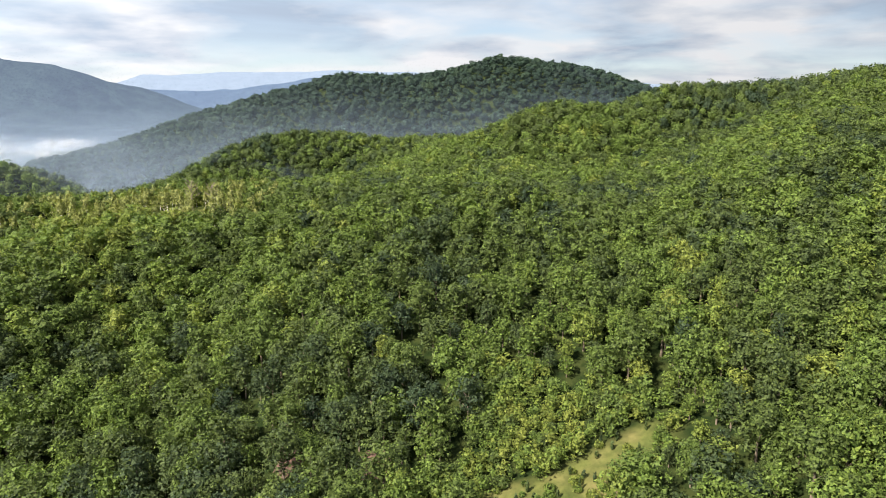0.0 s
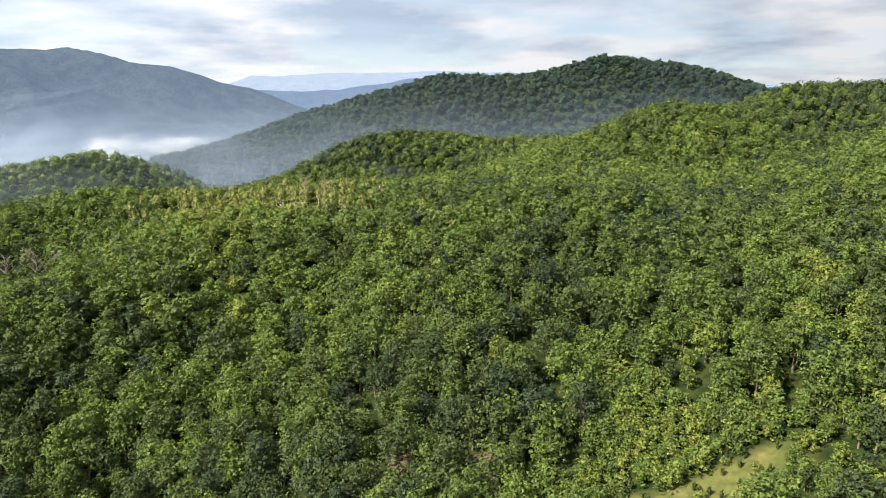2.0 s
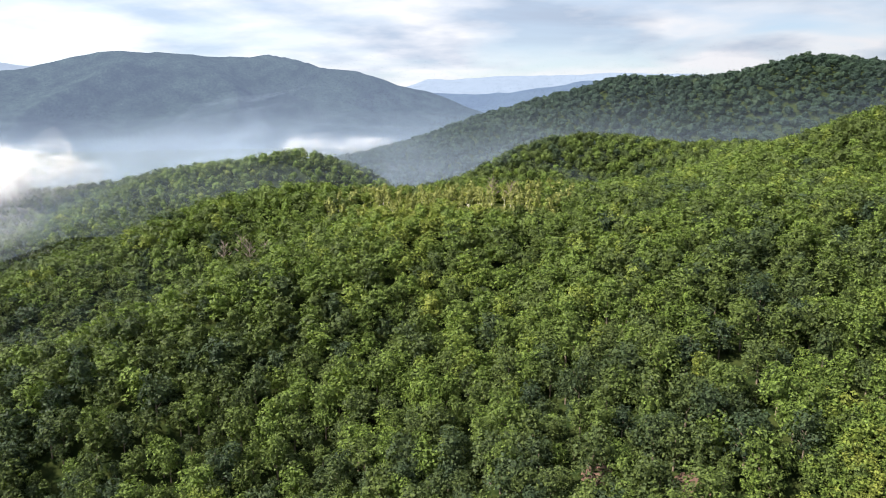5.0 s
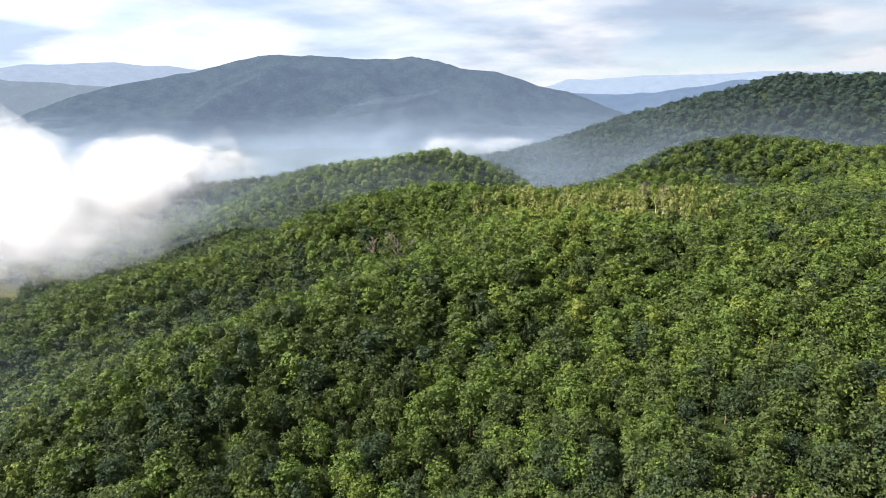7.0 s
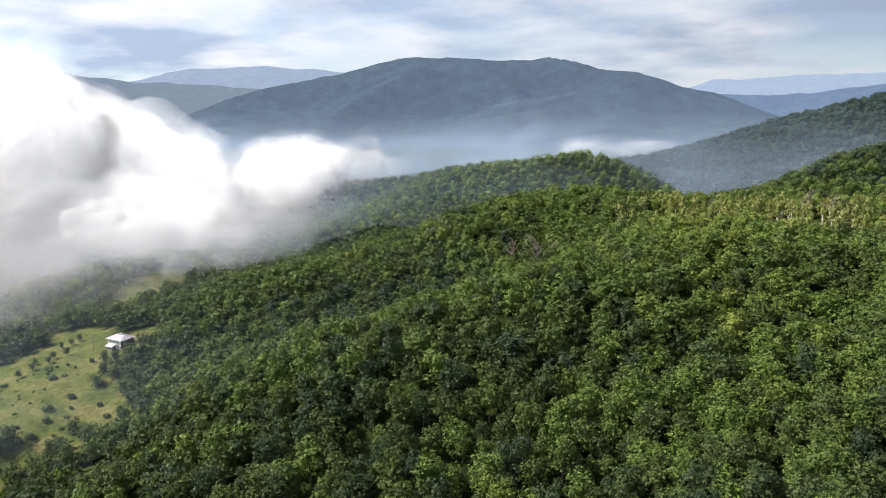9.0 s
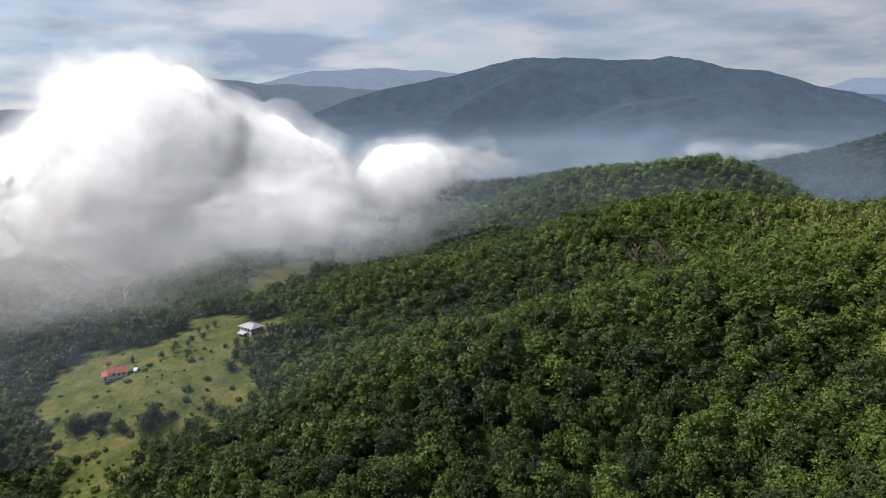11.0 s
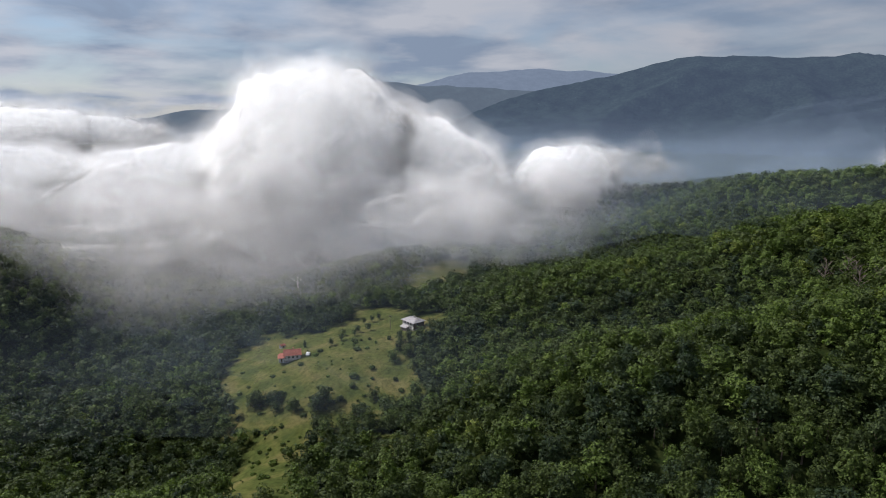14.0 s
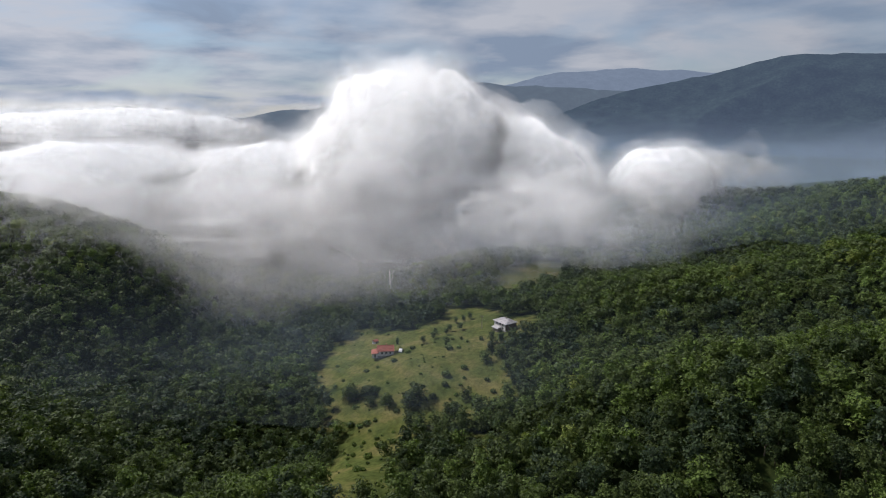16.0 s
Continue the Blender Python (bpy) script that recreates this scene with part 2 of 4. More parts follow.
HILL = crest(polar([(-38, 1000, 0), (-31, 980, 78), (-25.5, 960, 101), (-20, 950, 135), (-16, 950, 154), (-12, 950, 171), (-8.4, 950, 188), (-2, 950, 187),
                    (0.7, 950, 195), (4.4, 950, 211), (9.8, 950, 202), (12.5, 950, 191), (16, 950, 174), (24, 980, 120), (36, 1000, 40)]), 420, 380)
CANOPY = 9.0


def land(x, y):
    """Height of the ground."""
    h = np.full(np.shape(x), 20.0)
    for cx, cy, a, ru, rv, th in RISES:
        c, s = math.cos(th), math.sin(th)
        dx, dy = x - cx, y - cy
        h = h + a * np.exp(-0.5 * (((c * dx + s * dy) / ru) ** 2 + ((c * dy - s * dx) / rv) ** 2))
    h = np.maximum(h, 6.0) - CANOPY
    return np.maximum(h, HILL(x, y))


def ground_at(x, y):
    return float(land(np.array([float(x)]), np.array([float(y)]))[0])


# open grass: outlines on the plan
MEADOW = [(-350, 14), (-388, 28), (-402, 48), (-372, 66), (-372, 78), (-392, 96), (-368, 112), (-346, 112), (-336, 128), (-322, 120), (-318, 104), (-312, 92), (-296, 98), (-282, 92), (-272, 72), (-270, 56), (-266, 44),
          (-252, 30), (-212, 22), (-210, 8), (-238, 0), (-262, 6), (-284, 20), (-304, 14), (-322, 18)]
CLEARING = [(24, 108), (8, 108), (-2, 112), (4, 120), (16, 125), (27, 127), (35, 137), (45, 134), (44, 127), (36, 119), (28, 112)]
PASTURE = [(-384, 122), (-416, 130), (-442, 178), (-432, 188), (-398, 174), (-386, 146)]
SADDLE = [(-178, 284), (-150, 274), (-120, 272), (-92, 268), (-82, 280), (-100, 302), (-140, 308), (-172, 304)]
GULLY = [(10, 161), (21, 158), (31, 149), (45, 141), (52, 128), (32, 117), (0, 117), (-7, 125), (3, 134), (9, 146)]
SMALL_GLADE = [(-236, 60), (-252, 70), (-258, 64), (-244, 56)]


def inside(poly, x, y):
    p = np.array(poly, float)
    hit = np.zeros(np.shape(x), bool)
    for (ax, ay), (bx, by) in zip(p, np.roll(p, -1, 0)):
        if ay != by:
            hit ^= ((ay > y) != (by > y)) & (x < (bx - ax) * (y - ay) / (by - ay) + ax)
    return hit


def is_open(x, y):
    """True on grass; the wood's edge is uneven."""
    u = x + 2.6 * np.sin(y * 0.41 + 1) + 1.4 * np.sin(y * 0.93)
    v = y + 2.6 * np.sin(x * 0.37) + 1.4 * np.sin(x * 0.88 + 2)
    hit = np.zeros(np.shape(x), bool)
    for poly in (MEADOW, CLEARING, PASTURE, SADDLE, SMALL_GLADE):
        hit |= inside(poly, u, v)
    return hit


def mesh_from(name, verts, tris, mats, smooth=False, values=None, slots=None, normals=None):
    """A mesh from arrays; values: name and one number a vertex; slots: a material's place for each face; normals: one a vertex."""
    me = bpy.data.meshes.new(name)
    n, k = len(tris), tris.shape[1]
    me.vertices.add(len(verts))
    me.vertices.foreach_set("co", np.asarray(verts, np.float32).ravel())
    me.loops.add(n * k)
    me.loops.foreach_set("vertex_index", np.asarray(tris, np.int32).ravel())
    me.polygons.add(n)
    me.polygons.foreach_set("loop_start", np.arange(0, n * k, k, dtype=np.int32))
    me.polygons.foreach_set("use_smooth", np.full(n, smooth))
    for m in mats:
        me.materials.append(m)
    if slots is not None:
        me.polygons.foreach_set("material_index", np.asarray(slots, np.int32))
    for key, v in (values or {}).items():
        me.attributes.new(key, "FLOAT", "POINT").data.foreach_set("value", np.asarray(v, np.float32))
    me.update(calc_edges=True)
    me.validate()
    if normals is not None:
        me.attributes.new("custom_normal", "FLOAT_VECTOR", "POINT").data.foreach_set("vector", np.asarray(normals, np.float32).ravel())
    return me


def grid_mesh(name, xs, ys, height, mats, smooth=True, values=None):
    gx, gy = np.meshgrid(xs, ys)
    gz = height(gx, gy)
    w, h = len(xs), len(ys)
    i = (np.arange(h - 1)[:, None] * w + np.arange(w - 1)).ravel()
    quads = np.stack([i, i + 1, i + w + 1, i + w], 1)
    return mesh_from(name, np.stack([gx, gy, gz], -1).reshape(-1, 3), quads, mats, smooth, {k: v(gx, gy).ravel() for k, v in (values or {}).items()})


def steps(spans):
    out = []
    for a, b, s in spans:
        out += list(np.arange(a, b, s))
    return np.array(out + [spans[-1][1]], float)


GX = steps([(-4900, -1300, 300), (-1300, -850, 40), (-850, -410, 8), (-410, -230, 3), (-230, 350, 8), (350, 900, 40), (900, 4900, 400)])
GY = steps([(-4900, -900, 400), (-900, -320, 40), (-320, 0, 8), (0, 140, 3), (140, 720, 8), (720, 1500, 30), (1500, 4900, 300)])
ground = tagged(new("ground", grid_mesh("ground", GX, GY, land, [GROUND], True, {"wooded": lambda x, y: 1.0 - is_open(x, y)})),
                "rolling hill land with grass glades and leaf-littered forest floor", "ground", kind="structure")


# ---- trees ----
def icosphere(level):
    bm = bmesh.new()
    bmesh.ops.create_icosphere(bm, subdivisions=level, radius=1.0)
    v = np.array([x.co[:] for x in bm.verts])
    f = np.array([[y.index for y in x.verts] for x in bm.faces])
    bm.free()
    return v, f


ICO1, ICO2 = icosphere(1), icosphere(2)


def crown(rng, lobes, clumps, size, core, stout=1.0):
    """A broad-leaved crown about 1 high and 0.62 wide, foot at z 0: lobes of leaf clumps round a leafy core."""
    verts, tris, norms, n = [], [], [], 0

    def put(v, f, q):
        nonlocal n
        verts.append(v)
        tris.append(f + n)
        norms.append(q)
        n += len(v)
    centres = []
    for k in range(lobes):
        a = k * 2.4 + rng.uniform(-0.4, 0.4)
        up = 0.22 + 0.66 * (k + 0.5) / lobes
        out = 0.21 * math.sqrt(max(0.05, 1 - ((up - 0.45) / 0.5) ** 2)) * rng.uniform(0.75, 1.15)
        centres.append((out * math.cos(a), out * math.sin(a), up, rng.uniform(0.10, 0.16)))
    v, f = core
    w = v * (0.15 * stout, 0.15 * stout, 0.25 * stout ** 0.5) * (1 + 0.10 * rng.standard_normal((len(v), 1))) + (0, 0, 0.56)
    put(w, f, v)
    for cx, cy, cz, r in centres:
        d = rng.standard_normal((clumps, 3))
        d[:, 2] = np.abs(d[:, 2]) * 0.9 - 0.3
        d /= np.linalg.norm(d, axis=1, keepdims=True)
        # sprays lie in loose tiers
        p = d * (1.0, 1.0, 0.8) * r * rng.uniform(0.7, 1.2, (clumps, 1))
        p[:, 2] = np.round(p[:, 2] / 0.045) * 0.045 + rng.normal(0, 0.008, clumps)
        p += (cx, cy, cz)
        nrm = d * 0.7 + 0.5 * rng.standard_normal((clumps, 3)) + (0, 0, 0.6)
        nrm /= np.linalg.norm(nrm, axis=1, keepdims=True)
        t1 = np.cross(nrm, rng.standard_normal((clumps, 3)))
        t1 /= np.linalg.norm(t1, axis=1, keepdims=True)
        t2 = np.cross(nrm, t1)
        s = size * rng.uniform(0.6, 1.35, (clumps, 1))
        q = np.stack([p - t1 * s, p + t1 * s * 0.9 - t2 * s * 0.35, p + t2 * s * 1.1 + t1 * s * 0.2], 1)
        # a spray's many small leaves turn about as its bough does
        away = np.array([cx, cy, (cz - 0.5) * 0.8]) / 0.3
        soft = d * 0.75 + away * 0.45 + 0.32 * rng.standard_normal((clumps, 3)) + (0, 0, 0.06)
        soft /= np.linalg.norm(soft, axis=1, keepdims=True)
        turned = np.einsum("ij,ij->i", np.cross(q[:, 1] - q[:, 0], q[:, 2] - q[:, 0]), soft) < 0
        q[turned] = q[turned][:, ::-1]
        put(q.reshape(-1, 3), np.arange(clumps * 3).reshape(-1, 3), np.repeat(soft, 3, 0))
    return np.concatenate(verts), np.concatenate(tris), np.concatenate(norms)


OCTA = (np.array([(1, 0, 0), (0, 1, 0), (-1, 0, 0), (0, -1, 0), (0, 0, 1), (0, 0, -1)], float), np.array([(0, 1, 4), (1, 2, 4), (2, 3, 4), (3, 0, 4), (1, 0, 5), (2, 1, 5), (3, 2, 5), (0, 3, 5)]))


def far_crown(rng, lobes, sprays, size):
    """A crown for distant trees: a leafy heart, rounded boughs and a few sprays that break the outline."""
    v, f, q = [], [], []
    cv, cf = ICO1
    v.append(cv * (0.29, 0.29, 0.35) * (1 + 0.14 * rng.standard_normal((len(cv), 1))) + (0, 0, 0.52))
    f.append(cf)
    q.append((cv + (0, 0, 0.4)) / np.linalg.norm(cv + (0, 0, 0.4), axis=1, keepdims=True))
    n = len(cv)
    for k in range(lobes):
        a, up = k * 2.4 + rng.uniform(-0.4, 0.4), 0.4 + 0.44 * (k + 0.5) / lobes
        out = 0.22 * math.sqrt(max(0.05, 1 - ((up - 0.45) / 0.5) ** 2))
        spin = np.array(Matrix.Rotation(rng.uniform(0, 3), 3, Vector(rng.standard_normal(3))))
        ov = OCTA[0] @ spin
        v.append(ov * (0.17, 0.17, 0.15) * rng.uniform(0.75, 1.25, (6, 1)) + (out * math.cos(a), out * math.sin(a), up))
        f.append(OCTA[1] + n)
        soft = ov * 0.7 + (0.3 * math.cos(a), 0.3 * math.sin(a), 0.45) + 0.1 * rng.standard_normal((6, 3))
        q.append(soft / np.linalg.norm(soft, axis=1, keepdims=True))
        n += 6
    d = rng.standard_normal((sprays, 3))
    d[:, 2] = np.abs(d[:, 2]) - 0.2
    d /= np.linalg.norm(d, axis=1, keepdims=True)
    p = d * (0.34, 0.34, 0.42) * rng.uniform(0.85, 1.15, (sprays, 1)) + (0, 0, 0.54)
    t1 = np.cross(d, rng.standard_normal((sprays, 3)))
    t1 /= np.linalg.norm(t1, axis=1, keepdims=True)
    t2 = np.cross(d, t1)
    w = np.stack([p - t1 * size, p + t1 * size * 0.8, p + t2 * size + d * size * 0.5], 1)
    v.append(w.reshape(-1, 3))
    f.append(np.arange(sprays * 3).reshape(-1, 3) + n)
    q.append(np.repeat(d, 3, 0))
    return np.concatenate(v), np.concatenate(f), np.concatenate(q)


def stem(rng, limbs=3):
    """A tapered trunk with rising limbs, 0.62 high for a tree 1 high."""
    bm = bmesh.new()

    def rod(a, b, ra, rb, n=6):
        a, b = Vector(a), Vector(b)
        q = (b - a).to_track_quat("Z", "Y")
        rings = []
        for p, r in ((a, ra), (b, rb)):
            rings.append([bm.verts.new(p + q @ Vector((r * math.cos(k * math.tau / n), r * math.sin(k * math.tau / n), 0))) for k in range(n)])
        for k in range(n):
            bm.faces.new((rings[0][k], rings[0][(k + 1) % n], rings[1][(k + 1) % n], rings[1][k]))
        bm.faces.new(rings[1])
    rod((0, 0, -0.08), (0.01, 0.0, 0.3), 0.022, 0.016)
    rod((0.01, 0, 0.3), (0.0, 0.01, 0.62), 0.016, 0.006)
    for k in range(limbs):
        a, z = k * 2.1 + rng.uniform(0, 1), 0.24 + 0.08 * k
        rod((0.005, 0, z), (0.15 * math.cos(a), 0.15 * math.sin(a), z + 0.18), 0.009, 0.003, 5)
    bmesh.ops.triangulate(bm, faces=bm.faces[:])
    bm.verts.index_update()
    v = np.array([x.co[:] for x in bm.verts])
    f = np.array([[y.index for y in x.verts] for x in bm.faces])
    bm.free()
    return v, f


RNG = np.random.default_rng(7)
TIER = [crown(RNG, 13, 50, 0.042, ICO1, 1.12) for _ in range(9)]
TIER_COARSE = [crown(RNG, 10, 28, 0.058, ICO1, 1.12) for _ in range(7)]
MID_CROWNS = [crown(RNG, 9, 12, 0.07, ICO1, 1.3) for _ in range(6)]
RIDGE_CROWNS = [crown(RNG, 7, 9, 0.064, ICO1, 1.4) for _ in range(5)]
FAR_CROWNS = [far_crown(RNG, 3, 5, 0.09) for _ in range(4)]
STEMS = [stem(RNG) for _ in range(3)]


def spots(rng, x0, x1, y0, y1, gap):
    gx, gy = np.meshgrid(np.arange(x0, x1, gap), np.arange(y0, y1, gap * 0.87))
    gx[1::2] += gap / 2
    p = np.stack([gx.ravel(), gy.ravel()], 1) + rng.uniform(-0.36, 0.36, (gx.size, 2)) * gap
    return p


def blotch(x, y, cx, cy, r):
    return np.exp(-((x - cx) ** 2 + (y - cy) ** 2) / (2 * r * r))


def tint_at(rng, x, y):
    """Species drift over the slopes, plus each tree's own; birch on the saddle and hazel in the gully are paler. Haze
    and shade are painted in too.
    """
    t = 0.40 + 0.10 * np.sin(x * 0.021 + 1.3) * np.sin(y * 0.017) + 0.08 * np.sin(x * 0.05 - y * 0.041)
    t = t + 0.5 * blotch(x, y, -128, 286, 26) + 0.24 * blotch(x, y, 22, 138, 15) - 0.3 * blotch(x, y, -4, 142, 9) + 0.16 * blotch(x, y, 80, 130, 30) + 0.1 * blotch(x, y, 60, 330, 60)
    # the (-190, 105) term paints shade into that flank's leaves
    t = t - 0.16 * blotch(x, y, -300, 108, 16) - 0.14 * blotch(x, y, -265, 50, 22) - 0.08 * blotch(x, y, -350, -30, 90) - 0.05 * blotch(x, y, -190, 105, 75)
    # lighter tint paints distance haze into the mid slopes and ridges
    t = t + 0.17 * blotch(x, y, -150, 262, 75) + 0.24 * blotch(x, y, -290, 360, 95) + 0.2 * blotch(x, y, 10, 390, 100)
    odd = rng.random(np.shape(x))
    # beyond y 640 the tint drops, painting shade into the hill's trees
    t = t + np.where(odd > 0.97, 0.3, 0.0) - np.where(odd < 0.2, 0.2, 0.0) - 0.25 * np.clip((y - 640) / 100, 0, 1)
    return np.clip(t + 0.17 * rng.standard_normal(np.shape(x)), 0.0, 1.0)


def tallness(x, y):
    """Young growth in the gully and round the clearing, full height elsewhere."""
    return 1.0 - 0.45 * np.clip(blotch(x, y, 24, 142, 10) + blotch(x, y, 8, 126, 8) + blotch(x, y, 46, 122, 8), 0, 1) - 0.25 * blotch(x, y, -300, 30, 60)


def woods(name, rng, p, height, crowns, label, stems=False, low=0.66, high=1.3, leaf=None, girth=1.0):
    """One mesh of many trees."""
    x, y = p.T
    z = land(x, y)
    which = rng.integers(0, len(crowns), len(p))
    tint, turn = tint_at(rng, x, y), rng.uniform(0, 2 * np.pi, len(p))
    h = height * rng.uniform(low, high, len(p)) * tallness(x, y)
    wide = h * rng.uniform(1.0, 1.3, len(p)) * girth
    V, T, C, S, N, n = [], [], [], [], [], 0
    for k, (v, f, q) in enumerate(crowns):
        s = np.flatnonzero(which == k)
        slot = np.zeros(len(f), int)
        if stems:
            sv, sf = STEMS[k % 3]
            side = sv * (1, 1, 0) + (1e-4, 0, 0)
            q = np.concatenate([q, side / np.linalg.norm(side, axis=1, keepdims=True)])
            v, f, slot = np.concatenate([v, sv]), np.concatenate([f, sf + len(v)]), np.concatenate([slot, np.ones(len(sf), int)])
        c, sn = np.cos(turn[s])[:, None], np.sin(turn[s])[:, None]
        a = np.stack([(c * v[:, 0] - sn * v[:, 1]) * wide[s, None] + x[s, None], (sn * v[:, 0] + c * v[:, 1]) * wide[s, None] + y[s, None], v[:, 2] * h[s, None] + z[s, None] - 0.3], -1)
        V.append(a.reshape(-1, 3))
        N.append(np.stack([c * q[:, 0] - sn * q[:, 1], sn * q[:, 0] + c * q[:, 1], np.broadcast_to(q[:, 2], (len(s), len(q)))], -1).reshape(-1, 3))
        T.append((f[None] + (np.arange(len(s)) * len(v))[:, None, None] + n).reshape(-1, 3))
        C.append(np.repeat(tint[s], len(v)))
        S.append(np.tile(slot, len(s)))
        n += len(s) * len(v)
    me = mesh_from(name, np.concatenate(V), np.concatenate(T), [leaf or LEAF, BARK], False, {"tint": np.concatenate(C)}, np.concatenate(S), np.concatenate(N))
    return tagged(new(name, me), label, "forest", kind="stuff")


def keep(p, test):
    return p[test(p[:, 0], p[:, 1])]


def bearing(x, y):
    return np.degrees(np.arctan2(x + 15, y))


def reach(x, y):
    return np.hypot(x + 15, y)


SOIL = [(-34, 139, 3.2), (-15, 135, 3.6)]


def in_woods(x, y):
    ok = ~is_open(x, y) & ~inside(GULLY, x, y)
    for cx, cy, r in SOIL:
        ok &= np.hypot(x - cx, y - cy) > r
    return ok


def faces_away(x, y):
    """Slopes that fall away from the path's middle (-15, 0), turned from the camera's view."""
    e = 6.0
    u = np.stack([x + 15, y], -1) / reach(x, y)[:, None]
    return (land(x + u[:, 0] * e, y + u[:, 1] * e) - land(x - u[:, 0] * e, y - u[:, 1] * e)) / (2 * e) < -0.5


slope_p = keep(spots(RNG, -330, 260, -130, 300, 5.6), lambda x, y: in_woods(x, y) & (reach(x, y) < 262) & (reach(x, y) > 112) & (bearing(x, y) > -114) & (bearing(x, y) < 42))
below_p = keep(spots(RNG, -150, 130, -130, 130, 8.6), lambda x, y: in_woods(x, y) & (reach(x, y) <= 112))
mid_p = keep(spots(RNG, -480, 330, -330, 460, 5.4), lambda x, y: in_woods(x, y) & (reach(x, y) >= 262) & (reach(x, y) < 420) & (bearing(x, y) > -113) & (bearing(x, y) < 42))
ridge_p = keep(spots(RNG, -800, 380, -330, 660, 6.2), lambda x, y: in_woods(x, y) & (reach(x, y) >= 420) & (reach(x, y) < 690) & (bearing(x, y) > -113) & (bearing(x, y) < 42))
back_slope = faces_away(*ridge_p.T)
back_slope_p, ridge_p = ridge_p[back_slope], ridge_p[~back_slope]
hill_p = keep(spots(RNG, -800, 560, 560, 1100, 9.8), lambda x, y: (HILL(x, y) > 15) & (np.hypot(x, y) < 1010) & (reach(x, y) >= 640))
# trees one can pick out on the slope in front: those on the nearest stretch of it
order = np.argsort(np.abs(reach(slope_p[:, 0], slope_p[:, 1]) - 146) + 40 * (np.abs(bearing(slope_p[:, 0], slope_p[:, 1]) + 22) > 52))
single_p, other_p = slope_p[order[:300]], slope_p[order[300:]]
close = reach(*other_p.T) < 196

KINDS = [(0.10, "blue-green dark oak with a dense rounded crown"), (0.22, "dark green beech with layered leafy branches"), (0.32, "deep green hornbeam crown, thick with leaves"), (0.40, "mid-green beech with a broad tiered crown"),
         (0.46, "fresh green beech, sunlit on its upper branches"), (0.54, "bright green young hornbeam with loose branches"), (0.62, "light green lime tree with a domed crown"), (0.74, "yellow-green maple among darker beeches"),
         (0.92, "yellowing maple with early autumn leaves")]


def part(name, mesh, parent, label=""):
    ob = new(name, mesh)
    ob.parent = parent
    if label:
        ob["label"] = label
    return ob


TREE_MESHES = []
for (tint, _), (v, f, q) in zip(KINDS, TIER):
    sv, sf = stem(RNG, 4)
    TREE_MESHES.append((mesh_from("crown", v, f, [LEAF], False, {"tint": np.full(len(v), tint)}, None, q), mesh_from("trunk", sv, sf, [BARK], True)))


def broadleaf(x, y, h, wide, kind, turn, group, low=0.0):
    """low: the share of the height sunk into the ground to hide the bare foot from the camera."""
    t = tagged(new("broadleaf_tree"), KINDS[kind][1], "tree", group)
    t.matrix_world = pose(x, y, ground_at(x, y) - 0.2 - low * h, 0, 0, turn) @ Matrix.Diagonal((wide, wide, h, 1))
    part("crown", TREE_MESHES[kind][0], t)
    part("trunk", TREE_MESHES[kind][1], t)
    return t


for (x, y), tint in zip(single_p, tint_at(RNG, single_p[:, 0], single_p[:, 1])):
    h = 10.3 * RNG.uniform(0.55, 1.45) * float(tallness(x, y))
    broadleaf(x, y, h, h * RNG.uniform(0.85, 1.15), int(np.argmin([abs(k[0] - tint) for k in KINDS])), RNG.uniform(0, 360), "trees on the slope in front")
woods("forest_slope", RNG, other_p[close], 10.3, TIER, "dense sunlit beech and oak forest on the slope", True, 0.55, 1.45, None, 0.88)
woods("forest_upper_slope", RNG, other_p[~close], 10.0, TIER_COARSE, "dense sunlit mixed forest higher on the slope", False, 0.56, 1.42, None, 0.9)
woods("forest_below", RNG, below_p, 11.0, MID_CROWNS, "broad-leaved forest on the slope underfoot")
woods("forest_flanks", RNG, mid_p, 9.2, MID_CROWNS, "dense green broad-leaved forest on the flanks", False, 0.68, 1.25, None, 1.1)
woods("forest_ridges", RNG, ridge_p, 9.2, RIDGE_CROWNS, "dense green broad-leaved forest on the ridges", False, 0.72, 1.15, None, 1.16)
woods("forest_lee", RNG, back_slope_p, 9.2, FAR_CROWNS, "green forest on the slopes behind the ridges", False, 0.72, 1.15, None, 1.32)
woods("forest_hill", RNG, hill_p, 11.5, FAR_CROWNS, "forest covering the hill beyond the ridge, haze painted in dark blue-green", leaf=HAZED_LEAF, girth=1.15)
# low thicket filling the gully
thicket_p = keep(spots(RNG, -14, 64, 102, 175, 2.0), lambda x, y: ~is_open(x, y) & inside(GULLY, x + 2 * np.sin(y * 0.6), y + 2 * np.sin(x * 0.5)))
woods("thicket", RNG, thicket_p, 6.2, MID_CROWNS, "bright green hazel thicket filling the gully")

# ---- meadow: houses, car, bushes ----
def block(bm, x0, x1, y0, y1, z0, z1):
    v = [bm.verts.new((x, y, z)) for z in (z0, z1) for x, y in ((x0, y0), (x1, y0), (x1, y1), (x0, y1))]
    for q in ((3, 2, 1, 0), (4, 5, 6, 7), (0, 1, 5, 4), (1, 2, 6, 5), (2, 3, 7, 6), (3, 0, 4, 7)):
        bm.faces.new([v[k] for k in q])


def solid(name, mat, build, parent=None, label="", bevel=0.0):
    bm = bmesh.new()
    build(bm)
    if bevel:
        bmesh.ops.bevel(bm, geom=bm.edges[:], offset=bevel, segments=2, affect="EDGES")
    bmesh.ops.recalc_face_normals(bm, faces=bm.faces[:])
    me = bpy.data.meshes.new(name)
    bm.to_mesh(me)
    bm.free()
    me.materials.append(mat)
    return part(name, me, parent, label) if parent else new(name, me)


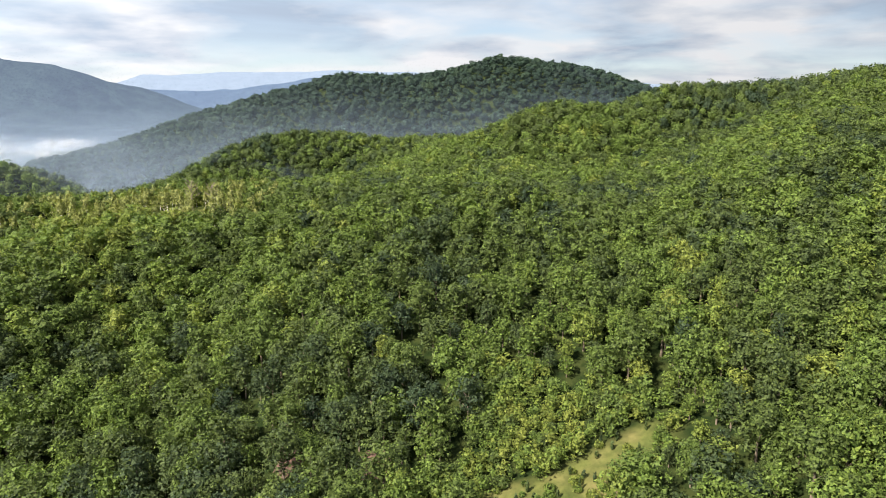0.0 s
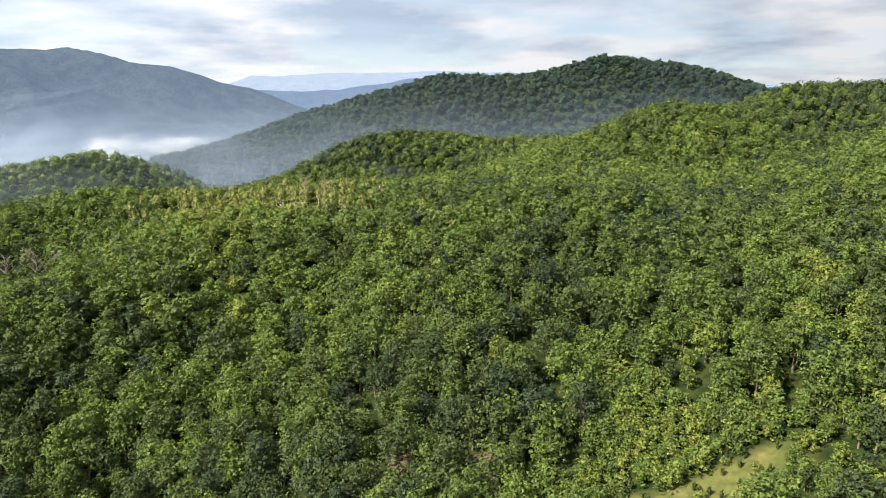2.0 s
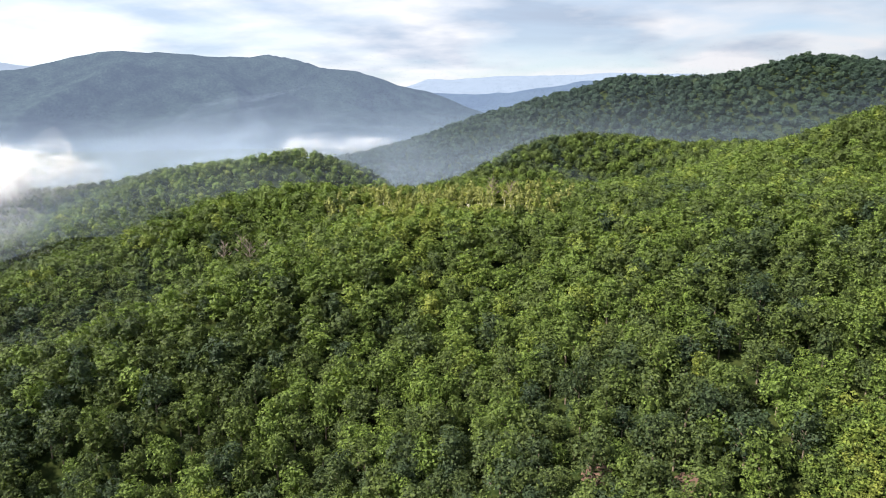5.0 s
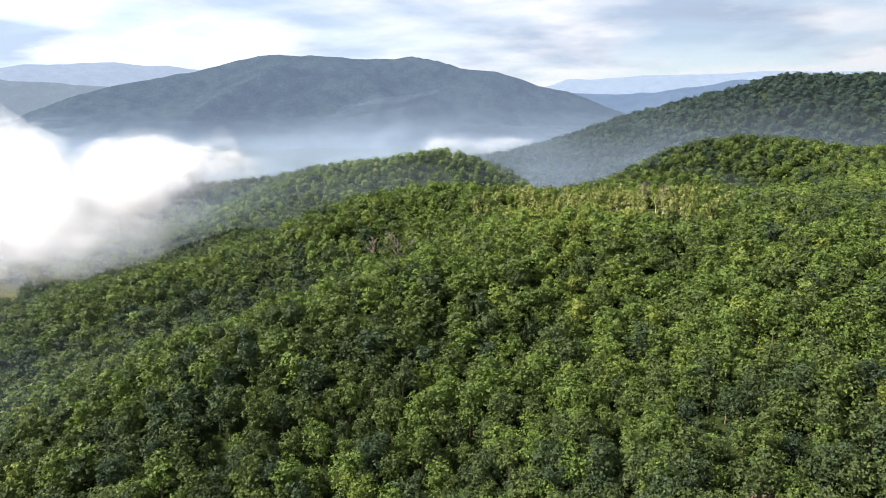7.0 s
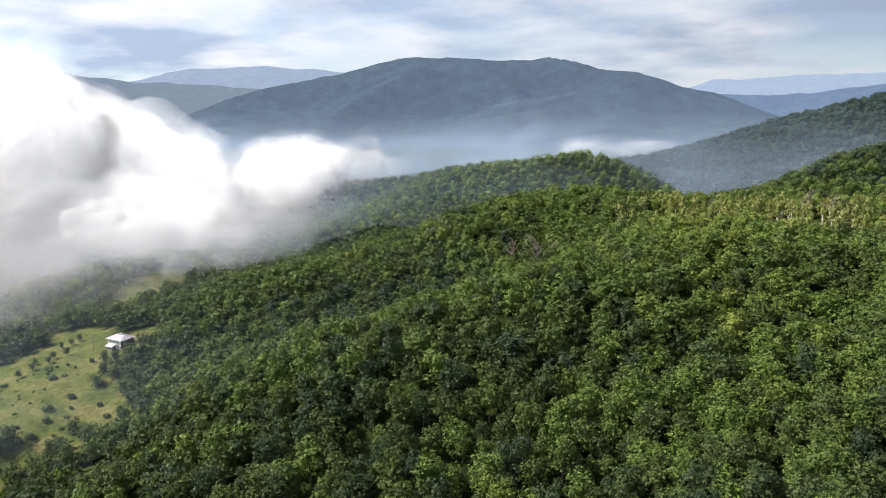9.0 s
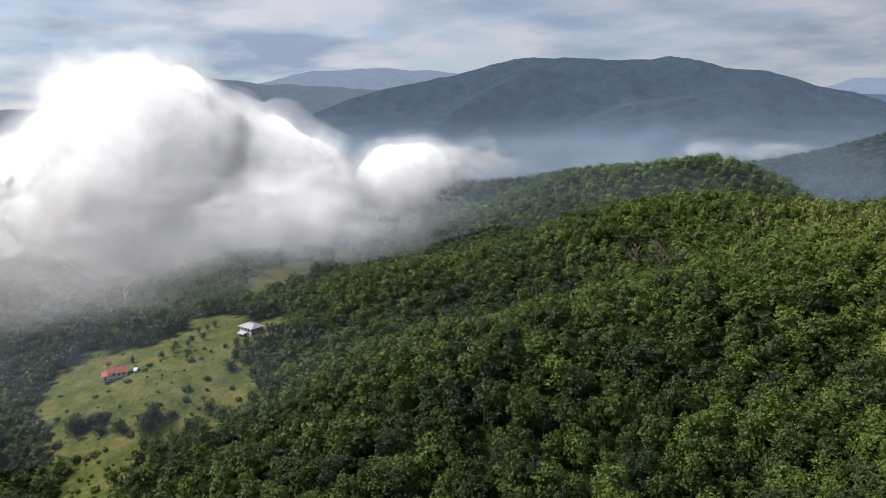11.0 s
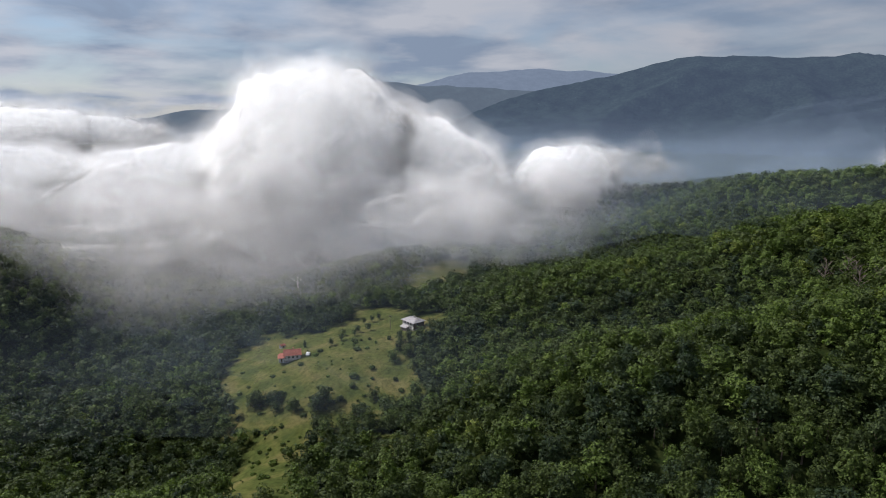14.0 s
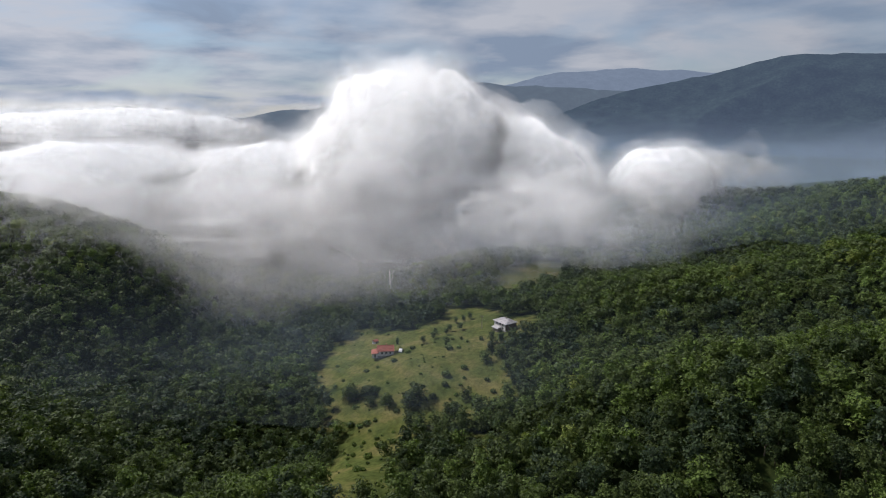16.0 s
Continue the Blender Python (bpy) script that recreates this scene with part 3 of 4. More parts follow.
def box(*b):
    return lambda bm: block(bm, *b)


def slab_roof(eaves, ridge, thick):
    """Roof planes as slabs: each plane a list of corners."""
    def build(bm):
        for plane in eaves:
            pts = [Vector(p) for p in plane]
            n = (pts[1] - pts[0]).cross(pts[2] - pts[0]).normalized()
            if n.z < 0:
                n = -n
            lo = [bm.verts.new(p) for p in pts]
            hi = [bm.verts.new(p + n * thick) for p in pts]
            bm.faces.new(lo)
            bm.faces.new(hi)
            for k in range(len(pts)):
                bm.faces.new((lo[k], lo[(k + 1) % len(pts)], hi[(k + 1) % len(pts)], hi[k]))
    return build


RENDER_WHITE = plain("pale_render", (0.54, 0.51, 0.49), 0.9, 1.2, 0.12)
CLAY = plain("clay_tiles", (0.24, 0.065, 0.04), 0.8, 2.5, 0.3)
CLAY_DARK = plain("dark_clay", (0.25, 0.06, 0.04), 0.8, 2.5, 0.3)
SHEET = plain("pale_sheet_roof", (0.31, 0.29, 0.295), 0.45, 0.8, 0.12)
SHEET_SEAM = plain("roof_seam", (0.40, 0.36, 0.37), 0.6, 2.0, 0.2)
DARKWOOD = plain("dark_boards", (0.085, 0.05, 0.035), 0.8, 3.0, 0.35)
STONE = plain("stone_footing", (0.26, 0.24, 0.22), 0.95, 1.5, 0.3)
FRAME = plain("window_frame_paint", (0.45, 0.42, 0.38), 0.6, 3.0, 0.1)
CARPAINT = plain("white_car_paint", (0.6, 0.6, 0.62), 0.3, 1.0, 0.04)
TYRE = plain("tyre_rubber", (0.02, 0.02, 0.02), 0.9, 4.0, 0.2)
METAL = plain("bare_metal", (0.45, 0.46, 0.48), 0.4, 4.0, 0.1, 0.9)
GREYWOOD = plain("weathered_wood", (0.20, 0.17, 0.14), 0.9, 3.0, 0.3)


def glass_material():
    m, nt, p, out = material("window_glass")
    p.inputs["Base Color"].default_value = (0.02, 0.025, 0.03, 1)
    p.inputs["Roughness"].default_value = 0.06
    return m


GLASS = glass_material()


def window(parent, x, y, z, w, h, face):
    """A framed pane set proud of a wall; face: outward direction, one of +x -x +y -y."""
    s = 1 if face[0] == "+" else -1
    if face[1] == "x":
        f, g = box(x, x + s * 0.06, y - w / 2 - 0.08, y + w / 2 + 0.08, z - 0.08, z + h + 0.08), box(x + s * 0.06, x + s * 0.09, y - w / 2, y + w / 2, z, z + h)
        sill = box(x, x + s * 0.16, y - w / 2 - 0.14, y + w / 2 + 0.14, z - 0.15, z - 0.08)
        bar = box(x + s * 0.09, x + s * 0.11, y - 0.03, y + 0.03, z, z + h)
    else:
        f, g = box(x - w / 2 - 0.08, x + w / 2 + 0.08, y, y + s * 0.06, z - 0.08, z + h + 0.08), box(x - w / 2, x + w / 2, y + s * 0.06, y + s * 0.09, z, z + h)
        sill = box(x - w / 2 - 0.14, x + w / 2 + 0.14, y, y + s * 0.16, z - 0.15, z - 0.08)
        bar = box(x - 0.03, x + 0.03, y + s * 0.09, y + s * 0.11, z, z + h)
    win = solid("window", FRAME, f, parent)
    solid("pane", GLASS, g, win, "dark glass pane")
    solid("sill", STONE, sill, win)
    solid("glazing_bar", FRAME, bar, win)
    return win


def tile_courses(parent, a, b, c, d, n, mat):
    """Raised courses across a roof plane with eave a-b and ridge d-c."""
    a, b, c, d = map(Vector, (a, b, c, d))
    nrm = (b - a).cross(d - a).normalized()
    if nrm.z < 0:
        nrm = -nrm
    for k in range(n):
        u, v = k / n, (k + 0.82) / n
        p = [a.lerp(d, u), b.lerp(c, u), b.lerp(c, v), a.lerp(d, v)]

        def build(bm, p=p):
            lo = [bm.verts.new(q + nrm * 0.005) for q in p]
            hi = [bm.verts.new(q + nrm * (0.07 if i < 2 else 0.02)) for i, q in enumerate(p)]
            bm.faces.new(hi)
            for i in range(4):
                bm.faces.new((lo[i], lo[(i + 1) % 4], hi[(i + 1) % 4], hi[i]))
        solid("tile_course", mat, build, parent)


def red_house(x, y, turn):
    h = tagged(new("cottage"), "small pale cottage with a red clay-tiled gable roof on the meadow", "house", "houses in the meadow")
    z = ground_at(x, y)
    # long side along local y, front towards +x
    L, W, H, R = 4.4, 3.3, 3.3, 1.9
    walls = solid("wall", RENDER_WHITE, box(-W, W, -L, L, 0.3, H), h)
    solid("footing", STONE, box(-W - 0.08, W + 0.08, -L - 0.08, L + 0.08, -1.6, 0.3), h, "grey stone footing")

    def gables(bm):
        for s in (-1, 1):
            vs = [bm.verts.new((u, s * (L - t), zz)) for t in (0.0, 0.25) for u, zz in ((-W, H), (W, H), (0, H + R - 0.05))]
            bm.faces.new(vs[:3])
            bm.faces.new(vs[3:])
            for k in range(3):
                bm.faces.new((vs[k], vs[(k + 1) % 3], vs[3 + (k + 1) % 3], vs[3 + k]))
    solid("gable", RENDER_WHITE, gables, h)
    e, o = 0.55, 0.45
    drop = R * e / W
    planes = [[(s * (W + e), -L - o, H - drop), (s * (W + e), L + o, H - drop), (0, L + o, H + R), (0, -L - o, H + R)] for s in (1, -1)]
    roof = solid("roof", CLAY, slab_roof(planes, None, 0.12), h, "red clay-tiled roof")
    for p in planes:
        q = [(a, b, c + 0.14) for a, b, c in p]
        tile_courses(roof, *q, 9, CLAY)
    solid("ridge_cap", CLAY_DARK, box(-0.16, 0.16, -L - o, L + o, H + R + 0.06, H + R + 0.24), roof)
    solid("chimney", CLAY_DARK, box(-0.75, -0.2, 0.2, 0.75, H + 1.4, H + R + 0.95), roof, "brick chimney")
    for yy in (-1.9, 0.3, 2.6):
        window(h, W, yy, 1.6, 0.95, 1.0, "+x")
    window(h, 0.8, L, 1.2, 0.9, 1.0, "+y")
    # porch at the south end with a lower roof
    porch = solid("porch", RENDER_WHITE, box(-1.2, W + 0.6, -L - 3.0, -L - 0.05, -0.6, 2.1), h, "lean-to porch of pale render")
    solid("porch_roof", CLAY, slab_roof([[(W + 1.2, -L - 3.5, 1.9), (W + 1.2, -L + 0.6, 2.3), (-0.2, -L + 0.4, 3.6), (-0.2, -L - 2.6, 3.2)], [(-1.8, -L - 3.5, 1.9), (-1.8, -L + 0.3, 2.3), (-0.2, -L + 0.4, 3.6), (-0.2, -L - 2.6, 3.2)],
                                         [(W + 1.2, -L - 3.5, 1.9), (-1.8, -L - 3.5, 1.9), (-0.2, -L - 2.6, 3.2)]], None, 0.1), h, "red tiled lean-to roof")
    solid("door", DARKWOOD, box(W + 0.62, W + 0.7, -L - 1.9, -L - 1.0, -0.3, 1.7), h, "dark wooden door")
    h.matrix_world = pose(x, y, z + 0.3, 0, 0, turn) @ Matrix.Scale(0.86, 4)
    return h


def white_house(x, y, turn):
    h = tagged(new("farmhouse"), "two-storey farmhouse with a pale sheet-metal hip roof beside the wood", "house", "houses in the meadow")
    z = ground_at(x, y)
    W, L, H, R = 5.0, 4.0, 4.7, 1.25
    solid("wall", RENDER_WHITE, box(-W, W, -L, L, 0.5, H), h, "pale rendered wall")
    solid("footing", STONE, box(-W - 0.1, W + 0.1, -L - 0.1, L + 0.1, -2.4, 0.5), h, "grey stone footing")
    side = solid("boarding", DARKWOOD, box(W, W + 0.12, -L, L, 0.5, H - 0.1), h, "dark brown boarded side wall")
    for k in range(22):
        u = -L + 0.2 + k * (2 * L - 0.4) / 21
        solid("batten", DARKWOOD, box(W + 0.12, W + 0.16, u - 0.04, u + 0.04, 0.55, H - 0.15), side)
    e = 0.8
    a = [(-W - e, -L - e, H - 0.3), (W + e, -L - e, H - 0.3), (W + e, L + e, H - 0.3), (-W - e, L + e, H - 0.3)]
    r0, r1 = (-3.0, 0.0, H + R), (3.0, 0.0, H + R)
    roof = solid("roof", SHEET, slab_roof([[a[0], a[1], r1, r0], [a[1], a[2], r1], [a[2], a[3], r0, r1], [a[3], a[0], r0]], None, 0.1), h, "pale weathered sheet-metal roof")

    def seams(p, q, r, s, n):
        p, q, r, s = map(Vector, (p, q, r, s))
        nrm = (q - p).cross(s - p).normalized()
        nrm = nrm if nrm.z > 0 else -nrm
        for k in range(1, n):
            lo, hi = p.lerp(q, k / n) + nrm * 0.1, s.lerp(r, k / n) + nrm * 0.1
            side_v = (q - p).normalized() * 0.05

            def build(bm, lo=lo, hi=hi):
                v = [bm.verts.new(w) for w in (lo - side_v, lo + side_v, hi + side_v, hi - side_v)]
                t = [bm.verts.new(w.co + nrm * 0.07) for w in v]
                bm.faces.new(t)
                for i in range(4):
                    bm.faces.new((v[i], v[(i + 1) % 4], t[(i + 1) % 4], t[i]))
            solid("seam", SHEET_SEAM, build, roof)
    seams(a[0], a[1], r1, r0, 9)
    seams(a[1], a[2], r1, r1, 8)
    seams(a[2], a[3], r0, r1, 9)
    solid("chimney", STONE, box(-0.4, 0.25, 0.5, 1.1, H + 0.9, H + R + 0.9), roof, "grey chimney")
    for zz, xs in ((3.1, (-2.6, 0.2, 2.8)), (0.9, (2.8,))):
        for xx in xs:
            window(h, xx, -L, zz, 1.0, 1.1, "-y")
    window(h, W + 0.16, -1.5, 3.0, 1.0, 1.1, "+x")
    solid("lean_to", GREYWOOD, box(-3.6, 0.9, -L - 2.4, -L - 0.05, -2.0, 1.2), h, "low wooden lean-to")
    solid("lean_to_roof", SHEET, slab_roof([[(-4.1, -L - 3.0, 1.15), (1.3, -L - 3.0, 1.15), (1.3, -L, 2.1), (-4.1, -L, 2.1)]], None, 0.08), h, "pale sheet roof over the lean-to")
    h.matrix_world = pose(x, y, z - 0.2, 0, 0, turn) @ Matrix.Scale(0.85, 4)
    return h


red_house(-342.4, 48.3, -12)
white_house(-334, 106.6, 17)


def car(x, y, turn):
    c = tagged(new("car"), "small white car parked on the grass by the cottage", "car")

    def shell(bm):
        prof = [(-2.0, 0.35), (2.0, 0.35), (2.05, 0.75), (1.2, 0.92), (0.6, 1.42), (-1.2, 1.45), (-1.85, 0.95), (-2.05, 0.8)]
        a = [bm.verts.new((u, -0.82, w)) for u, w in prof]
        b = [bm.verts.new((u, 0.82, w)) for u, w in prof]
        bm.faces.new(a)
        bm.faces.new(b)
        for k in range(len(prof)):
            bm.faces.new((a[k], a[(k + 1) % len(prof)], b[(k + 1) % len(prof)], b[k]))
    body = solid("body", CARPAINT, shell, c, "white painted body", 0.06)
    for s in (-1, 1):
        solid("side_window", GLASS, box(-1.1, 0.6, s * 0.83, s * 0.85, 0.98, 1.35), body)
        for u in (-1.25, 1.3):
            def tyre(bm, u=u, s=s):
                bmesh.ops.create_cone(bm, cap_ends=True, segments=16, radius1=0.32, radius2=0.32, depth=0.22, matrix=pose(u, s * 0.78, 0.32, 90, 0, 0))
            solid("wheel", TYRE, tyre, c)
    solid("windscreen", GLASS, slab_roof([[(1.18, -0.7, 0.95), (1.18, 0.7, 0.95), (0.66, 0.66, 1.4), (0.66, -0.66, 1.4)]], None, 0.02), body)
    c.matrix_world = pose(x, y, ground_at(x, y) + 0.05, 0, 0, turn)


car(-339, 55.0, 158)


def shed(x, y, turn):
    s = tagged(new("shed"), "little garden shed with a red roof at the meadow's edge", "shed")
    solid("wall", RENDER_WHITE, box(-1.3, 1.3, -1.6, 1.6, -0.6, 1.8), s)
    solid("roof", CLAY, slab_roof([[(1.7, -2.0, 1.6), (1.7, 2.0, 1.6), (0, 2.0, 2.6), (0, -2.0, 2.6)], [(-1.7, -2.0, 1.6), (-1.7, 2.0, 1.6), (0, 2.0, 2.6), (0, -2.0, 2.6)]], None, 0.08), s, "red roof")
    solid("door", DARKWOOD, box(1.3, 1.36, -0.4, 0.4, 0.0, 1.6), s)
    s.matrix_world = pose(x, y, ground_at(x, y), 0, 0, turn) @ Matrix.Scale(0.75, 4)


shed(-370, 49, 25)


def pole(x, y, h=8.0):
    p = tagged(new("utility_pole"), "weathered wooden utility pole in the grass by the farmhouse", "pole")

    def shaft(bm):
        bmesh.ops.create_cone(bm, cap_ends=True, segments=10, radius1=0.15, radius2=0.10, depth=h, matrix=pose(0, 0, h / 2 - 0.4))
    solid("shaft", GREYWOOD, shaft, p)
    arm = solid("crossarm", GREYWOOD, box(-0.9, 0.9, -0.06, 0.06, h - 1.0, h - 0.86), p)
    for u in (-0.7, 0.7):
        def cup(bm, u=u):
            bmesh.ops.create_cone(bm, cap_ends=True, segments=8, radius1=0.07, radius2=0.05, depth=0.18, matrix=pose(u, 0, h - 0.77))
        solid("insulator", RENDER_WHITE, cup, arm)
    p.matrix_world = pose(x, y, ground_at(x, y), 0, 0, 40)


pole(-341, 97, 7.5)


def shrub_mesh(rng, name, tint, clumps, tall, size):
    verts, tris = [], []
    v, f = ICO2
    w = v * (0.42, 0.42, 0.42 * tall) * (1 + 0.14 * rng.standard_normal((len(v), 1)))
    w[:, 2] += 0.36 * tall
    verts.append(w)
    tris.append(f)
    n = len(w)
    for _ in range(clumps):
        d = rng.standard_normal(3)
        d[2] = abs(d[2]) - 0.3
        d /= np.linalg.norm(d)
        p = d * (0.46, 0.46, 0.46 * tall) * rng.uniform(0.8, 1.15) + (0, 0, 0.38 * tall)
        nrm = d + 0.6 * rng.standard_normal(3)
        nrm /= np.linalg.norm(nrm)
        t1 = np.cross(nrm, rng.standard_normal(3))
        t1 /= np.linalg.norm(t1)
        t2 = np.cross(nrm, t1)
        s = size * rng.uniform(0.6, 1.3)
        verts.append(np.array([p - t1 * s, p + t2 * s * 0.6, p + t1 * s, p - t2 * s * 0.6]))
        tris.append(np.array([[0, 1, 3], [1, 2, 3]]) + n)
        n += 4
    V, T = np.concatenate(verts), np.concatenate(tris)
    return mesh_from(name, V, T, [LEAF], False, {"tint": np.full(len(V), tint)})


JUNIPER = [shrub_mesh(RNG, "juniper", t, 130, 3.2, 0.10) for t in (0.08, 0.18)]
BUSH = [shrub_mesh(RNG, "bush", t, 120, 0.9, 0.13) for t in (0.3, 0.42, 0.55, 0.7, 0.9)]
BUSH_WORDS = ["dark green thorn bush on the grass", "green hazel bush on the grass", "fresh green bush at the wood's edge", "light green hazel bush in the gully", "yellow-green bush on dry grass"]


def plant(kind, mesh, x, y, wide, tall, label, category, group):
    ob = tagged(new(kind, mesh), label, category, group)
    ob.matrix_world = pose(x, y, ground_at(x, y) - 0.08, 0, 0, RNG.uniform(0, 360)) @ Matrix.Diagonal((wide, wide, tall, 1))


# columnar junipers in the near clearing
for x, y in spots(RNG, -2, 50, 108, 142, 4.4):
    if bool(is_open(np.array([x]), np.array([y]))[0]) and RNG.random() < 0.75:
        k = int(RNG.integers(0, 2))
        plant("juniper", JUNIPER[k], x, y, RNG.uniform(0.6, 1.1), RNG.uniform(0.6, 1.2), "slim dark columnar juniper in the clearing", "juniper", "junipers in the clearing")
for x, y in spots(RNG, -6, 54, 106, 146, 3.1):
    if bool(is_open(np.array([x]), np.array([y]))[0]) and RNG.random() < 0.55:
        k = int(RNG.choice([1, 2, 3, 4]))
        s = RNG.uniform(1.2, 3.8)
        plant("bush", BUSH[k], x, y, s, s * RNG.uniform(0.8, 1.1), BUSH_WORDS[k], "bush", "bushes in the clearing")
# bushes over the meadow: thick to the south-east, few round the houses
for x, y in spots(RNG, -405, -235, 0, 132, 3.6):
    if bool(is_open(np.array([x]), np.array([y]))[0]) and min(math.hypot(x + 341, y - 46), math.hypot(x + 340, y - 107)) > 11:
        crowd = 0.01 + 0.16 * max(0.0, noise.noise(Vector((x / 9, y / 9, 2.0)))) + 0.4 * float(blotch(x, y, -292, 38, 22)) + 0.4 * float(blotch(x, y, -335, 78, 9)) + 0.2 * float(blotch(x, y, -265, 20, 16))
        if RNG.random() < crowd:
            k = int(RNG.choice([0, 1, 1, 2, 2]))
            s = 0.8 + 2.2 * RNG.random() ** 2
            plant("bush", BUSH[k], x, y, s * RNG.uniform(0.8, 1.5), s * RNG.uniform(0.6, 1.1), BUSH_WORDS[k], "bush", "bushes on the meadow")
plant("cypress", JUNIPER[0], -354, 57, 1.7, 1.6, "single slim dark cypress behind the cottage", "cypress", "")
for x, y, h, w in ((-291, 50, 10.5, 14.0), (-288, 46, 9.0, 12.0), (-313, 27, 8.0, 7.0), (-307, 33, 6.5, 9.0), (-300, 32, 6.0, 8.0), (-318, 98, 9.0, 7.0), (-322, 95, 8.5, 6.0)):
    broadleaf(x, y, h, w, 0 if h > 8 else 1, 30 + x * 7 % 360, "lone trees on the meadow", 0.2)

# trees that close the meadow in on its south-east side, and a small orchard between the houses
for x, y, h in ((-313, 91, 8), (-306, 93, 9), (-300, 98, 10), (-293, 100, 10), (-294, 92, 9), (-286, 94, 10), (-307, 86, 7), (-284, 69, 8), (-275, 71, 9), (-267, 73, 10), (-263, 77, 10), (-278, 59, 7), (-272, 61, 9),
                (-271, 52, 8), (-273, 46, 8), (-278, 43, 6), (-261, 68, 10), (-308, 31, 7), (-310, 27, 8), (-294, 38, 8), (-306, 34, 7), (-312, 25, 10)):
    broadleaf(x, y, h, h * RNG.uniform(1.0, 1.4), int(RNG.choice([0, 1, 2, 3])), RNG.uniform(0, 360), "trees at the meadow's edge", 0.2)
for x, y, h in ((-352, 76, 4), (-350, 83, 4.5), (-348, 88, 4.5), (-361, 98, 4), (-360, 94, 4), (-342, 67, 4.5), (-345, 73, 4), (-361, 90, 3.5), (-346, 80, 4), (-371, 71, 3)):
    t = tagged(new("fruit_tree"), "small round fruit tree on the grass between the houses", "tree", "orchard between the houses")
    t.matrix_world = pose(x, y, ground_at(x, y) - 0.1, 0, 0, x * 13 % 360) @ Matrix.Diagonal((h * 1.2, h * 1.2, h, 1))
    part("crown", TREE_MESHES[2 if h > 4 else 3][0], t)
    part("trunk", TREE_MESHES[2][1], t)

# bare earth banks under the near trees
EARTH = plain("bare_earth", (0.075, 0.042, 0.03), 0.95, 0.6, 0.35)
for cx, cy, r in SOIL:
    n = 18
    a = np.linspace(-1, 1, n)
    me = grid_mesh("earth_bank", cx + a * r * 1.3, cy + a * r * 1.3, lambda x, y, cx=cx, cy=cy, r=r: land(x, y) + 0.5 * np.clip(1.1 - np.hypot(x - cx, y - cy) / r, -0.3, 1) + 0.12 * np.sin(x * 3.1) * np.sin(y * 2.7), [EARTH])
    tagged(new("earth_bank", me), "bare reddish-brown earth bank between the trees", "earth bank", kind="structure")

# pale-stemmed birches on the saddle
BIRCHBARK = plain("birch_bark", (0.55, 0.52, 0.46), 0.8, 1.5, 0.3)
sv, sf = stem(RNG, 3)
bv, bf, bq = crown(RNG, 7, 16, 0.085, ICO1)
BIRCHLEAF = foliage("birch_leaves", [(0.0, (0.092, 0.112, 0.034)), (1.0, (0.150, 0.160, 0.054))])
BIRCH = (mesh_from("crown", bv, bf, [BIRCHLEAF], False, None, None, bq), mesh_from("trunk", sv, sf, [BIRCHBARK], True))
BIRCH[0].attributes.new("tint", "FLOAT", "POINT").data.foreach_set("value", np.full(len(BIRCH[0].vertices), 0.82, np.float32))
for x, y in spots(RNG, -185, -72, 268, 310, 6.4):
    if RNG.random() < 0.7:
        t = tagged(new("birch_tree"), "slender yellow-green birch with a pale stem on the saddle", "tree", "birches on the saddle")
        h = RNG.uniform(9, 13)
        t.matrix_world = pose(x, y, ground_at(x, y), 0, 0, RNG.uniform(0, 360)) @ Matrix.Diagonal((h * 0.62, h * 0.62, h, 1))
        part("crown", BIRCH[0], t)
        part("trunk", BIRCH[1], t, "pale birch stem")

# leafless and lone trees that stand out
DEADWOOD = plain("dead_wood", (0.16, 0.12, 0.11), 0.9, 2.0, 0.3)
PALEWOOD = plain("pale_dead_wood", (0.45, 0.42, 0.38), 0.9, 2.0, 0.2)


def bare_mesh(rng, mat, limbs):
    bm = bmesh.new()

    def rod(a, b, ra, rb):
        a, b = Vector(a), Vector(b)
        q = (b - a).to_track_quat("Z", "Y")
        rings = [[bm.verts.new(p + q @ Vector((r * math.cos(k * math.tau / 5), r * math.sin(k * math.tau / 5), 0))) for k in range(5)] for p, r in ((a, ra), (b, rb))]
        for k in range(5):
            bm.faces.new((rings[0][k], rings[0][(k + 1) % 5], rings[1][(k + 1) % 5], rings[1][k]))
    rod((0, 0, -0.06), (0.01, 0, 0.5), 0.03, 0.018)
    rod((0.01, 0, 0.5), (0, 0.01, 1.0), 0.018, 0.004)
    for k in range(limbs):
        a, z = k * 2.4, 0.35 + 0.55 * k / limbs
        r = 0.34 * (1.1 - z) + 0.06
        tip = Vector((r * math.cos(a), r * math.sin(a), z + 0.16))
        rod((0, 0, z), tip, 0.011, 0.004)
        for j in range(3):
            b = a + rng.uniform(-0.9, 0.9)
            foot = Vector((0, 0, z)).lerp(tip, 0.4 + 0.2 * j)
            rod(foot, foot + Vector((0.13 * math.cos(b), 0.13 * math.sin(b), 0.1)), 0.006, 0.002)
    me = bpy.data.meshes.new("bare_tree")
    bm.to_mesh(me)
    bm.free()
    me.materials.append(mat)
    return me


